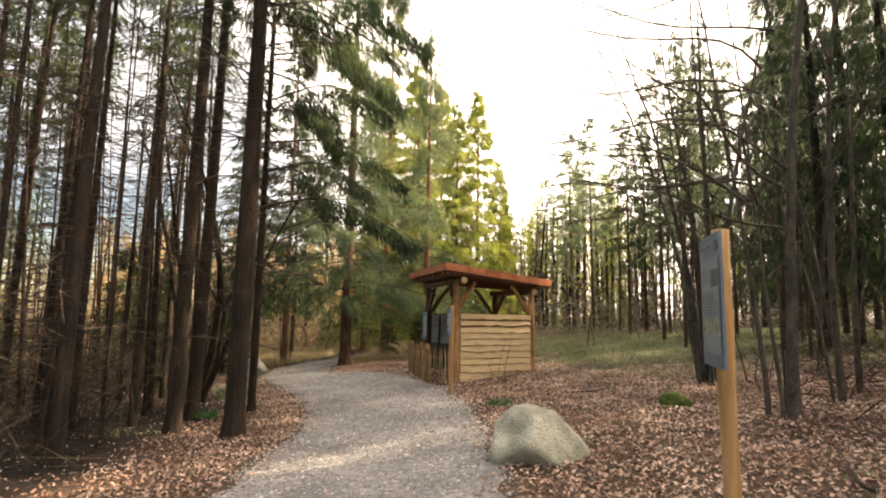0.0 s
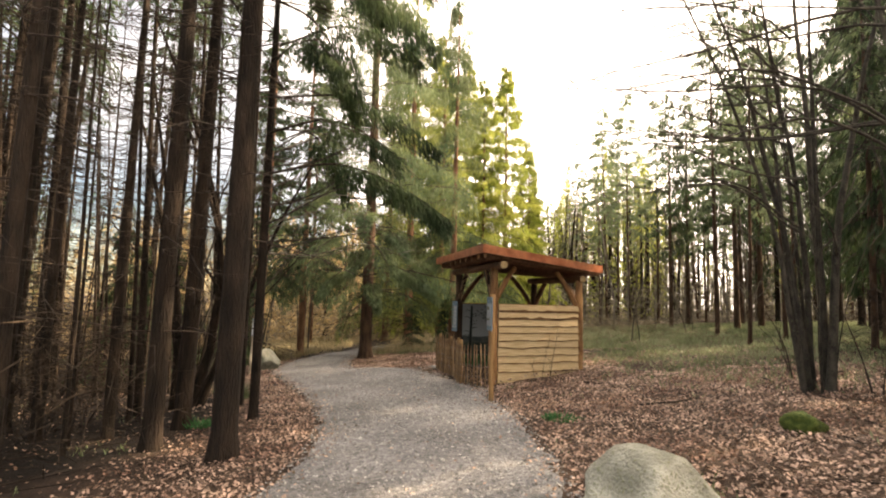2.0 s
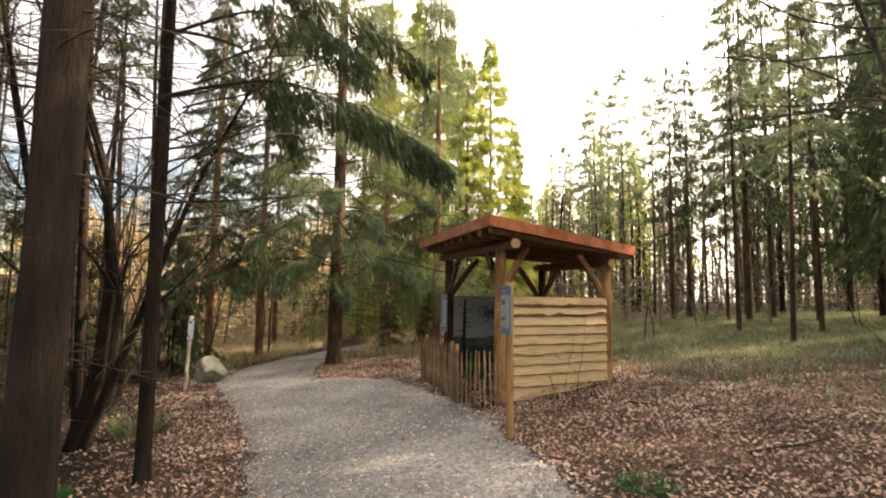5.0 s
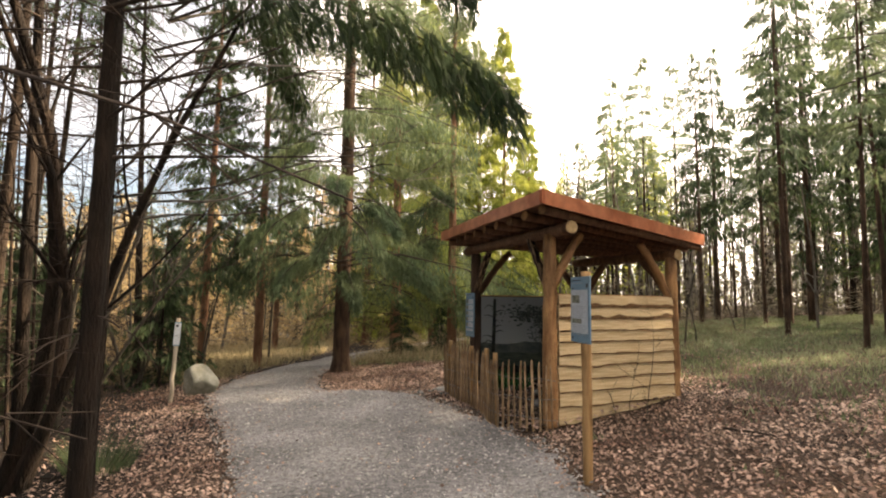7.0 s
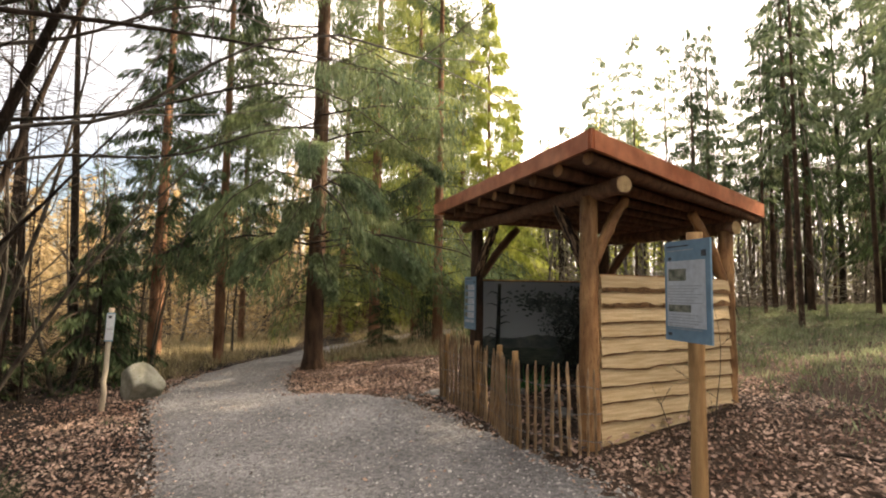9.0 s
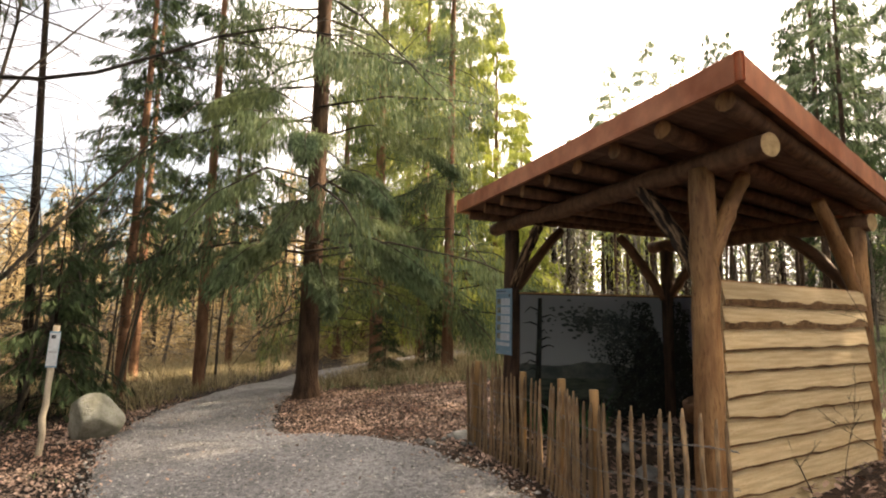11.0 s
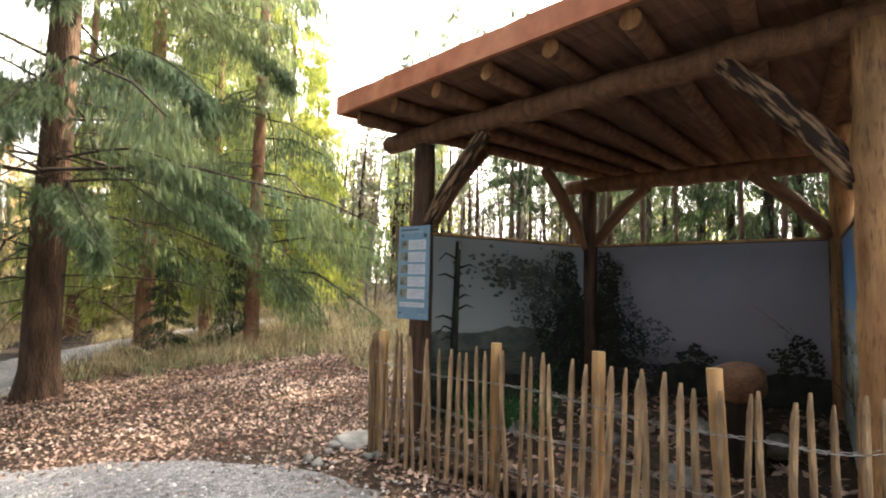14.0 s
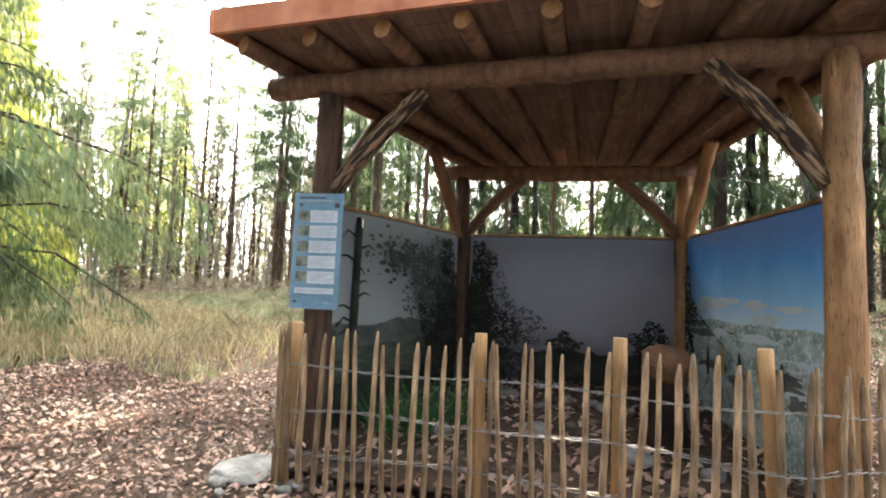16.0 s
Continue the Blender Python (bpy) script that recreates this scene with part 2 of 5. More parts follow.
M_POST = material("round_pine_post", (0.25, 0.14, 0.06), (0.42, 0.25, 0.115), 5, 0.7, 0.3, 40, (5, 5, 0.5), vary=0.1, c3=(0.26, 0.14, 0.06))
M_POLE_PALE = material("bleached_pole", (0.38, 0.32, 0.24), (0.58, 0.51, 0.41), 5, 0.8, 0.4, 40, (4, 4, 0.6))
M_WIRE = material("galvanised_wire", (0.16, 0.155, 0.15), (0.3, 0.29, 0.28), 20, 0.5, 0.0, 60, metal=0.5)
M_SIGN = material("blue_sign_sheet", (0.16, 0.28, 0.38), (0.2, 0.33, 0.43), 2, 0.4, 0.0, 20)
M_WHITE = material("white_print", (0.5, 0.55, 0.6), (0.6, 0.64, 0.68), 3, 0.45, 0.0, 30)
M_INK = material("dark_print", (0.03, 0.035, 0.045), (0.08, 0.09, 0.1), 20, 0.5, 0.0, 60)
# the near pole sign's shade is put into these darker print colours
M_SHADED_PRINT = material("shaded_sign_print", (0.13, 0.16, 0.18), (0.2, 0.235, 0.25), 6, 0.6, 0.0, 40)
M_SHADED_SHEET = material("shaded_blue_sheet", (0.07, 0.11, 0.14), (0.11, 0.155, 0.19), 4, 0.5, 0.0, 30)
M_TEXT = material("grey_print", (0.3, 0.33, 0.37), (0.42, 0.45, 0.5), 40, 0.5, 0.0, 90)
M_PHOTO = material("printed_photograph", (0.05, 0.07, 0.05), (0.3, 0.3, 0.24), 18, 0.5, 0.0, 60)
M_SOIL = material("dark_soil", (0.03, 0.022, 0.016), (0.075, 0.05, 0.035), 10, 0.95, 0.9, 50, c3=(0.13, 0.085, 0.055))
M_BACKING = material("black_board", (0.02, 0.018, 0.016), (0.04, 0.035, 0.03), 4, 0.8, 0.1, 30)
M_PAINT_DARK = material("dark_painted_shapes", (0.012, 0.014, 0.012), (0.035, 0.04, 0.03), 9, 0.7, 0.0, 40)
M_PAINT_LEAF = material("painted_grey_green_leaves", (0.035, 0.045, 0.04), (0.1, 0.115, 0.105), 9, 0.7, 0.0, 40)
M_PAINT_MEADOW = material("painted_dark_meadow", (0.03, 0.042, 0.034), (0.085, 0.1, 0.075), 9, 0.7, 0.0, 40, (0.5, 1, 3))
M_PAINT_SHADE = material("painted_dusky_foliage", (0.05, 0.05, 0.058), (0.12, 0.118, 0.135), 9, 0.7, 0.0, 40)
M_PAINT_HILL = material("painted_hills", (0.06, 0.075, 0.07), (0.13, 0.14, 0.12), 6, 0.7, 0.0, 40)
M_PAINT_GREEN = material("painted_green", (0.17, 0.25, 0.23), (0.46, 0.52, 0.49), 7, 0.6, 0.0, 30, c3=(0.68, 0.7, 0.7))
M_PAINT_OCHRE = material("painted_ochre", (0.4, 0.25, 0.06), (0.5, 0.36, 0.12), 9, 0.6, 0.0, 40)
M_FERN = material("fern", (0.03, 0.13, 0.04), (0.06, 0.2, 0.07), 5, 0.6, 0.0, 40, island=0.3, translucent=0.3)


def painted_sky(name, stops, low, high):
    """Canvas print: a vertical run of colours with soft cloudy mottling."""
    m = bpy.data.materials.new(name)
    m.use_nodes = True
    n, l = m.node_tree.nodes, m.node_tree.links
    tc = n.new("ShaderNodeTexCoord")
    sp = n.new("ShaderNodeSeparateXYZ")
    l.new(tc.outputs["Object"], sp.inputs[0])
    no = n.new("ShaderNodeTexNoise")
    no.inputs["Scale"].default_value, no.inputs["Detail"].default_value = 2.2, 6
    l.new(tc.outputs["Object"], no.inputs["Vector"])
    ad = n.new("ShaderNodeMath")
    ad.operation = "MULTIPLY_ADD"
    ad.inputs[1].default_value = 0.35
    l.new(no.outputs["Fac"], ad.inputs[0])
    l.new(sp.outputs["Z"], ad.inputs[2])
    mr = n.new("ShaderNodeMapRange")
    mr.inputs[1].default_value, mr.inputs[2].default_value = low + 0.17, high + 0.17
    l.new(ad.outputs[0], mr.inputs[0])
    cr = n.new("ShaderNodeValToRGB")
    while len(cr.color_ramp.elements) < len(stops):
        cr.color_ramp.elements.new(0.5)
    for e, (p, c) in zip(cr.color_ramp.elements, stops):
        e.position, e.color = p, (*c, 1)
    l.new(mr.outputs[0], cr.inputs[0])
    b = n["Principled BSDF"]
    l.new(cr.outputs[0], b.inputs["Base Color"])
    b.inputs["Roughness"].default_value = 0.4
    return m


M_MURAL_LEFT = painted_sky("printed_grey_evening_sky", [(0, (0.07, 0.085, 0.075)), (0.35, (0.15, 0.165, 0.15)), (0.5, (0.33, 0.35, 0.35)), (1, (0.22, 0.235, 0.25))], 0.0, 1.7)
M_MURAL_BACK = painted_sky("printed_dusk_sky", [(0, (0.02, 0.02, 0.023)), (0.26, (0.1, 0.098, 0.115)), (0.46, (0.29, 0.28, 0.325)), (0.75, (0.26, 0.25, 0.295)), (1, (0.15, 0.148, 0.18))], 0.0, 1.7)
M_MURAL_RIGHT = painted_sky("printed_blue_sky", [(0, (0.24, 0.34, 0.36)), (0.35, (0.62, 0.68, 0.66)), (0.55, (0.62, 0.73, 0.8)), (0.7, (0.26, 0.54, 0.82)), (0.85, (0.06, 0.27, 0.64)), (1, (0.02, 0.14, 0.46))], 0.0, 1.7)


# ---- mesh helpers ----
class Builder:
    """Collects vertices and faces for one mesh."""

    def __init__(self):
        self.v, self.f, self.slot = [], [], []

    def face(self, points, slot=0):
        k = len(self.v)
        self.v.extend(tuple(p) for p in points)
        self.f.append(tuple(range(k, k + len(points))))
        self.slot.append(slot)

    def tube(self, pts, radii, sides=8, cap=True, slot=0, cap_slot=None, wobble=0.0, rng=random):
        k, n = len(self.v), len(pts)
        pts = [Vector(p) for p in pts]
        side = None
        for i, (p, r) in enumerate(zip(pts, radii)):
            d = (pts[min(i + 1, n - 1)] - pts[max(i - 1, 0)])
            if d.length < 1e-9:
                d = Vector((0, 0, 1))
            d.normalize()
            if side is None:
                side = d.cross(Vector((0, 1, 0)) if abs(d.y) < 0.8 else Vector((1, 0, 0)))
            side = (side - d * side.dot(d)).normalized()
            up = d.cross(side)
            for s in range(sides):
                a = math.tau * s / sides
                q = r * (1 + (rng.uniform(-wobble, wobble) if wobble else 0))
                self.v.append(tuple(p + side * (q * math.cos(a)) + up * (q * math.sin(a))))
        for i in range(n - 1):
            for s in range(sides):
                a, b = k + i * sides + s, k + i * sides + (s + 1) % sides
                self.f.append((a, b, b + sides, a + sides))
                self.slot.append(slot)
        if cap:
            self.f.append(tuple(reversed(range(k, k + sides))))
            self.f.append(tuple(range(k + (n - 1) * sides, k + n * sides)))
            self.slot += [slot if cap_slot is None else cap_slot] * 2

    def box(self, lo, hi, slot=0):
        k = len(self.v)
        for z in (lo[2], hi[2]):
            for x, y in ((lo[0], lo[1]), (hi[0], lo[1]), (hi[0], hi[1]), (lo[0], hi[1])):
                self.v.append((x, y, z))
        for q in ((3, 2, 1, 0), (4, 5, 6, 7), (0, 1, 5, 4), (1, 2, 6, 5), (2, 3, 7, 6), (3, 0, 4, 7)):
            self.f.append(tuple(k + i for i in q))
            self.slot.append(slot)

    def mesh(self, name, mats, smooth=True):
        me = bpy.data.meshes.new(name)
        me.from_pydata(self.v, [], self.f)
        for m in mats:
            me.materials.append(m)
        if len(mats) > 1:
            me.polygons.foreach_set("material_index", self.slot)
        if smooth:
            me.polygons.foreach_set("use_smooth", [True] * len(me.polygons))
        me.update()
        return me


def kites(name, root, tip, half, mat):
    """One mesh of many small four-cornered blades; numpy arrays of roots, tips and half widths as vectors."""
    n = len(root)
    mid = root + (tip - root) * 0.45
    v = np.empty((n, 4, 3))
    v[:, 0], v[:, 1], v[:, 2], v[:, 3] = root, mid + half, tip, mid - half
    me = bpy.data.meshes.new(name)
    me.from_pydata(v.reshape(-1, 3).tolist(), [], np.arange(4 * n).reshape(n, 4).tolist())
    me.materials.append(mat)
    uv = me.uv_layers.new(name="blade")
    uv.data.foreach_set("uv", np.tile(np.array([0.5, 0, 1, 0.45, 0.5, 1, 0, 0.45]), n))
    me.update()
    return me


def part(name, me, parent, label=""):
    ob = new(name, me)
    ob.parent = parent
    return tagged(ob, label) if label else ob


def empty(name, m, label, category, group=""):
    ob = new(name)
    ob.empty_display_size = 0.2
    ob.matrix_world = m
    return tagged(ob, label, category, group)


def ground_z(x, y):
    """The forest floor: rises to the right of the way, falls gently ahead, with a shallow dip at the shelter's corner."""
    return 0.19 + 1.7 * math.tanh(x / 20) - 0.42 * math.tanh(y / 40) - 0.09 * math.exp(-((x - 0.2) ** 2 + (y - 14.6) ** 2) / 3.4)


def rough_z(x, y):
    return ground_z(x, y) + 0.05 * noise.noise((x * 0.7, y * 0.7, 0)) + 0.02 * noise.noise((x * 2.3, y * 2.3, 5))


# ---- ground and path ----
LEFT_EDGE = [(-1.9, -14), (-2.0, -4), (-2.2, 3), (-2.3, 7.0), (-2.35, 9.3), (-3.15, 12.0), (-4.05, 13.9), (-5.6, 16.9), (-6.9, 19.4), (-7.35, 22.0), (-7.2, 24.0), (-6.6, 26.4), (-5.4, 28.8), (-3.2, 31.3), (0.5, 33.5), (6, 35)]
RIGHT_EDGE = [(1.1, -14), (1.0, -4), (0.8, 3), (0.7, 7.0), (0.55, 10.0), (0.1, 12.6), (0.05, 13.9), (-0.95, 16.2), (-2.1, 18.05), (-3.75, 18.9), (-4.5, 20.9), (-4.75, 23.0), (-4.4, 25.6), (-2.6, 28.4), (1.0, 30.8), (6, 32.5)]


def smooth_line(points, n):
    """A Catmull-Rom line through the points, sampled n times."""
    out = []
    for i in range(n):
        s = i / (n - 1) * (len(points) - 1)
        k = min(int(s), len(points) - 2)
        u = s - k
        p = [Vector(points[max(0, min(len(points) - 1, k + d))]) for d in (-1, 0, 1, 2)]
        out.append(0.5 * (2 * p[1] + (p[2] - p[0]) * u + (2 * p[0] - 5 * p[1] + 4 * p[2] - p[3]) * u * u + (3 * p[1] - p[0] - 3 * p[2] + p[3]) * u ** 3))
    return out


PATH_L, PATH_R = smooth_line(LEFT_EDGE, 420), smooth_line(RIGHT_EDGE, 420)
PL, PR = np.array([tuple(p) for p in PATH_L]), np.array([tuple(p) for p in PATH_R])
PATH_POLY = np.concatenate([PL, PR[::-1]])


def on_path(x, y):
    """Whether points lie within the path's outline."""
    x, y = np.atleast_1d(x).astype(float), np.atleast_1d(y).astype(float)
    inside = np.zeros(len(x), bool)
    a, b = PATH_POLY, np.roll(PATH_POLY, -1, axis=0)
    for (x1, y1), (x2, y2) in zip(a, b):
        if y1 == y2:
            continue
        c = (y1 > y) != (y2 > y)
        inside ^= c & (x < (x2 - x1) * (y - y1) / (y2 - y1) + x1)
    return inside


def make_ground():
    def lines(lo, hi, step, far):
        a = [lo + step * i for i in range(int((hi - lo) / step) + 1)]
        d, v = step, []
        x = 0.0
        while x < far:
            d *= 1.25
            x += d
            v.append(x)
        return [lo - q for q in reversed(v)] + a + [a[-1] + q for q in v]
    xs, ys = lines(-11, 9, 0.2, 900), lines(-3, 31, 0.2, 900)
    me = bpy.data.meshes.new("ground")
    verts = [(x, y, rough_z(x, y)) for y in ys for x in xs]
    w = len(xs)
    faces = [(j * w + i, j * w + i + 1, (j + 1) * w + i + 1, (j + 1) * w + i) for j in range(len(ys) - 1) for i in range(w - 1)]
    me.from_pydata(verts, [], faces)
    me.materials.append(M_GROUND)
    me.polygons.foreach_set("use_smooth", [True] * len(faces))
    tagged(new("ground", me), "brown forest floor covered with fallen leaves and soil", "ground", kind="structure")


def make_path():
    b, cols = [], 26
    for i, (l, r) in enumerate(zip(PATH_L, PATH_R)):
        nl = 0.2 * noise.noise((i * 0.16, 3, 0)) + 0.13 * noise.noise((i * 0.9, 8, 0))
        nr = 0.2 * noise.noise((i * 0.16, 13, 0)) + 0.13 * noise.noise((i * 0.9, 18, 0))
        for c in range(cols + 1):
            u = c / cols
            p = l.lerp(r, u) + (r - l).normalized() * ((-0.12 + nl) * (1 - u) + (0.12 + nr) * u)
            edge = min(u, 1 - u)
            h = 0.028 - 0.11 * max(0, 0.09 - edge) / 0.09
            b.append((p.x, p.y, rough_z(p.x, p.y) + h + 0.008 * noise.noise((p.x * 6, p.y * 6, 2))))
    me = bpy.data.meshes.new("path")
    w = cols + 1
    me.from_pydata(b, [], [(j * w + i, j * w + i + 1, (j + 1) * w + i + 1, (j + 1) * w + i) for j in range(len(PATH_L) - 1) for i in range(cols)])
    me.materials.append(M_GRAVEL)
    me.polygons.foreach_set("use_smooth", [True] * len(me.polygons))
    tagged(new("path", me), "grey gravel woodland path curving past the shelter", "path", kind="structure")


make_ground()
make_path()


# ---- the open shelter ----
SHELTER = pose(-0.25, 16.29, 0, 0, 0, -74.2)
CORNERS = {"fr": (1.61, -0.01), "fl": (-1.75, 0.0), "br": (1.06, 2.4), "bl": (-1.28, 2.15)}
RADII = {"fr": 0.1, "fl": 0.105, "br": 0.095, "bl": 0.095}


def local_ground(x, y):
    p = SHELTER @ Vector((x, y, 0))
    return rough_z(p.x, p.y)


def log_points(a, b, n, bend, rng):
    a, b = Vector(a), Vector(b)
    return [a.lerp(b, i / (n - 1)) + (Vector((rng.uniform(-bend, bend), rng.uniform(-bend, bend), rng.uniform(-bend, bend))) if 0 < i < n - 1 else Vector()) for i in range(n)]


def log_mesh(name, a, b, r0, r1, mats, seed, bend=0.008, n=14, sides=14, wobble=0.035):
    rng = random.Random(seed)
    bd = Builder()
    pts = log_points(a, b, n, bend, rng)
    radii = [(r0 + (r1 - r0) * i / (n - 1)) * (1 + rng.uniform(-0.04, 0.04)) for i in range(n)]
    bd.tube(pts, radii, sides, True, 0, 1 if len(mats) > 1 else 0, wobble, rng)
    me = bd.mesh(name, mats)
    for p in me.polygons:
        if len(p.vertices) > 4:
            p.use_smooth = False
    return me


def roof_z(y, x=0.0):
    """Height of the rafters' axes; the roof falls to the back and a little to one side."""
    return 2.845 - 0.075 * y - 0.012 * x


def make_shelter():
    top = empty("shelter", SHELTER, "open timber shelter with log posts, copper-edged shed roof and picture panels", "shelter")
    for i, (k, (x, y)) in enumerate(CORNERS.items()):
        r, z1 = RADII[k], 2.62 if k[0] == "f" else 2.42
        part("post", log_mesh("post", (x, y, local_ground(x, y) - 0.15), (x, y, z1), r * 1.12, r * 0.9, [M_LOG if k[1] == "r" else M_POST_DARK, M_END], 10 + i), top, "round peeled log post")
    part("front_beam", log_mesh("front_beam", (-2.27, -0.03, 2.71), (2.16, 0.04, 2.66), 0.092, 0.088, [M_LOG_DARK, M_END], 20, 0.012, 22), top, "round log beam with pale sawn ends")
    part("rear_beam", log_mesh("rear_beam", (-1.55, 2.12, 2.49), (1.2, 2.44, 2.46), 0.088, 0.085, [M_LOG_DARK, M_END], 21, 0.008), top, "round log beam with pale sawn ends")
    for i in range(9):
        u = -1 + i / 4
        a, b = (u * 2.26, -0.43, roof_z(-0.43, u * 2.26)), (-0.1 + u * 1.14, 2.88 + 0.08 * u, roof_z(2.88, u * 1.1))
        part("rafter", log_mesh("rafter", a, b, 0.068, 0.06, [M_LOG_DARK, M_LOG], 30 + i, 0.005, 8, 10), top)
    # deck boards run across the rafters
    y, k = -0.5, 0
    while y < 2.96:
        y2 = min(y + 0.2, 2.96)
        bd = Builder()
        l1, l2 = -2.42 + (y + 0.5) * 0.327, -2.42 + (y2 + 0.5) * 0.327
        r1, r2 = 2.42 - (y + 0.5) * 0.382, 2.42 - (y2 + 0.5) * 0.382
        t = 0.03
        lo = [(px, py, roof_z(py, px) + 0.069) for px, py in ((l1, y), (r1, y), (r2, y2 - 0.006), (l2, y2 - 0.006))]
        hi = [(p[0], p[1], p[2] + t) for p in lo]
        for q in (list(reversed(lo)), hi, [lo[0], lo[1], hi[1], hi[0]], [lo[1], lo[2], hi[2], hi[1]], [lo[2], lo[3], hi[3], hi[2]], [lo[3], lo[0], hi[0], hi[3]]):
            bd.face(q)
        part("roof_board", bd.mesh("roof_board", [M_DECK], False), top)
        y, k = y2, k + 1
    # copper edge strips and the copper skin
    ring = [(-2.47, -0.56), (2.47, -0.53), (1.1, 3.03), (-1.32, 3.0)]
    hang, rise = 0.035, 0.145
    for i in range(4):
        (x1, y1), (x2, y2) = ring[i], ring[(i + 1) % 4]
        d = Vector((x2 - x1, y2 - y1, 0))
        inward = Vector((-d.y, d.x, 0)).normalized() * 0.035
        bd = Builder()
        n = 16
        for s in range(n):
            u1, u2 = s / n, (s + 1) / n
            c = []
            for u in (u1, u2):
                p = Vector((x1, y1, 0)) + d * u
                z = roof_z(p.y, p.x)
                wob = 0.004 * math.sin(u * 40 + i)
                c.append((p + Vector((0, 0, z + 0.069 - hang)), p + Vector((0, 0, z + 0.069 + rise + wob)), p + inward + Vector((0, 0, z + 0.069 + rise + wob)), p + inward + Vector((0, 0, z + 0.069 - hang))))
            for q in range(4):
                bd.face([c[0][q], c[1][q], c[1][(q + 1) % 4], c[0][(q + 1) % 4]])
        me = bd.mesh("copper_edge", [M_COPPER], False)
        part("copper_edge", me, top, "copper roof edging with dull patches")
    bd = Builder()
    s = 0.985
    bd.face([(x * s, -0.5 if y < 0 else 2.97, roof_z(y, x) + 0.069 + 0.135) for x, y in ring])
    bd.face([(x * s, -0.5 if y < 0 else 2.97, roof_z(y, x) + 0.069 + 0.105) for x, y in reversed(ring)])
    part("roof_skin", bd.mesh("roof_skin", [M_COPPER], False), top, "copper sheet roof covering")
    # braces
    def brace(k, towards, low, reach, high, seed, mat, r=0.06):
        x, y = CORNERS[k]
        d = Vector((towards[0] - x, towards[1] - y, 0)).normalized()
        o = d * (RADII[k] * 0.7)
        rng = random.Random(seed)
        bd = Builder()
        pts, n = [], 12
        for i in range(n):
            u = i / (n - 1)
            p = Vector((x, y, low)) + o + d * (reach * u) + Vector((0, 0, (high - low) * u + 0.05 * math.sin(u * math.pi)))
            pts.append(p + Vector((rng.uniform(-0.008, 0.008), rng.uniform(-0.008, 0.008), 0)))
        m = Matrix.Translation(pts[0]) @ (pts[-1] - pts[0]).to_track_quat("Z", "Y").to_matrix().to_4x4()
        back = m.inverted()
        bd.tube([back @ p for p in pts], [r * (1.1 - 0.25 * abs(i / (n - 1) - 0.5)) for i in range(n)], 12, True, 0, 0, 0.12, rng)
        part("brace", bd.mesh("brace", [mat]), top, "gnarled diagonal brace with dark bark streaks").matrix_local = m
    c = CORNERS
    brace("fl", c["fr"], 1.88, 0.72, 2.60, 51, M_BRACE)
    brace("fr", c["fl"], 1.84, 0.62, 2.62, 52, M_BRACE)
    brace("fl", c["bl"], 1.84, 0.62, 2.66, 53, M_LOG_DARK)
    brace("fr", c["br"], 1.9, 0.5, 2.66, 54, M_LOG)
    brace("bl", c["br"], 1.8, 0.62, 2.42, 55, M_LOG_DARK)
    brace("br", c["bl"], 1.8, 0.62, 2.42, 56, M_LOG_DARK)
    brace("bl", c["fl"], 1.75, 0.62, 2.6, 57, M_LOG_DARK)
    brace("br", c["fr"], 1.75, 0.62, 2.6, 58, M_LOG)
    return top


def wall_frame(a, b):
    """A frame whose x runs from a to b along a side wall, y out of the shelter."""
    d = Vector((b[0] - a[0], b[1] - a[1]))
    return pose(a[0], a[1], 0, 0, 0, math.degrees(math.atan2(d.y, d.x))), d.length


def make_cladding(top):
    """Live-edge boards outside the side that faces the walker."""
    m, length = wall_frame(CORNERS["fr"], CORNERS["br"])
    rng = random.Random(4)
    heights = [0.19, 0.2, 0.17, 0.18, 0.165, 0.175, 0.16, 0.165, 0.17, 0.15]
    x0, x1 = 0.1, length - 0.07
    z = 0.03
    for k, h in enumerate(heights):
        bd = Builder()
        n = 44
        phase, amp = rng.uniform(0, 50), rng.uniform(0.01, 0.024)
        low, high = [], []
        for i in range(n + 1):
            u = i / n
            x = x0 + (x1 - x0) * u + (0 if 0 < i < n else rng.uniform(-0.012, 0.012))
            wave = amp * (noise.noise((u * 4 + phase, 0, 0)) * 1.6 + 0.6 * noise.noise((u * 13 + phase, 3, 0)))
            low.append((x, z + wave + (-0.05 * (1 - u) if k == 0 else 0)))
            high.append((x, z + h + 0.025))
        t, tilt = 0.03, 0.024
        y = -0.055
        for i in range(n):
            (xa, za), (xb, zb) = low[i], low[i + 1]
            (_, zc), (_, zd) = high[i], high[i + 1]
            edge = (0.016 if k < 8 else 0.05) * (1 + 0.8 * noise.noise((i * 0.21, k, 0)))
            bd.face([(xa, y - tilt, za), (xb, y - tilt, zb), (xb, y - tilt - 0.002, zb + edge), (xa, y - tilt - 0.002, za + edge)], 1)
            bd.face([(xa, y - tilt - 0.002, za + edge), (xb, y - tilt - 0.002, zb + edge), (xb, y, zd), (xa, y, zc)], 0)
            bd.face([(xa, y + t - tilt, za), (xb, y + t - tilt, zb), (xb, y - tilt, zb), (xa, y - tilt, za)], 1)
            bd.face([(xb, y + t - tilt, zb), (xa, y + t - tilt, za), (xa, y + t, zc), (xb, y + t, zd)], 0)
            bd.face([(xa, y, zc), (xb, y, zd), (xb, y + t, zd), (xa, y + t, zc)], 1 if k == 9 else 0)
        for j in (0, n):
            xa, za = low[j]
            zc = high[j][1]
            bd.face([(xa, y - tilt, za), (xa, y, zc), (xa, y + t, zc), (xa, y + t - tilt, za)], 0)
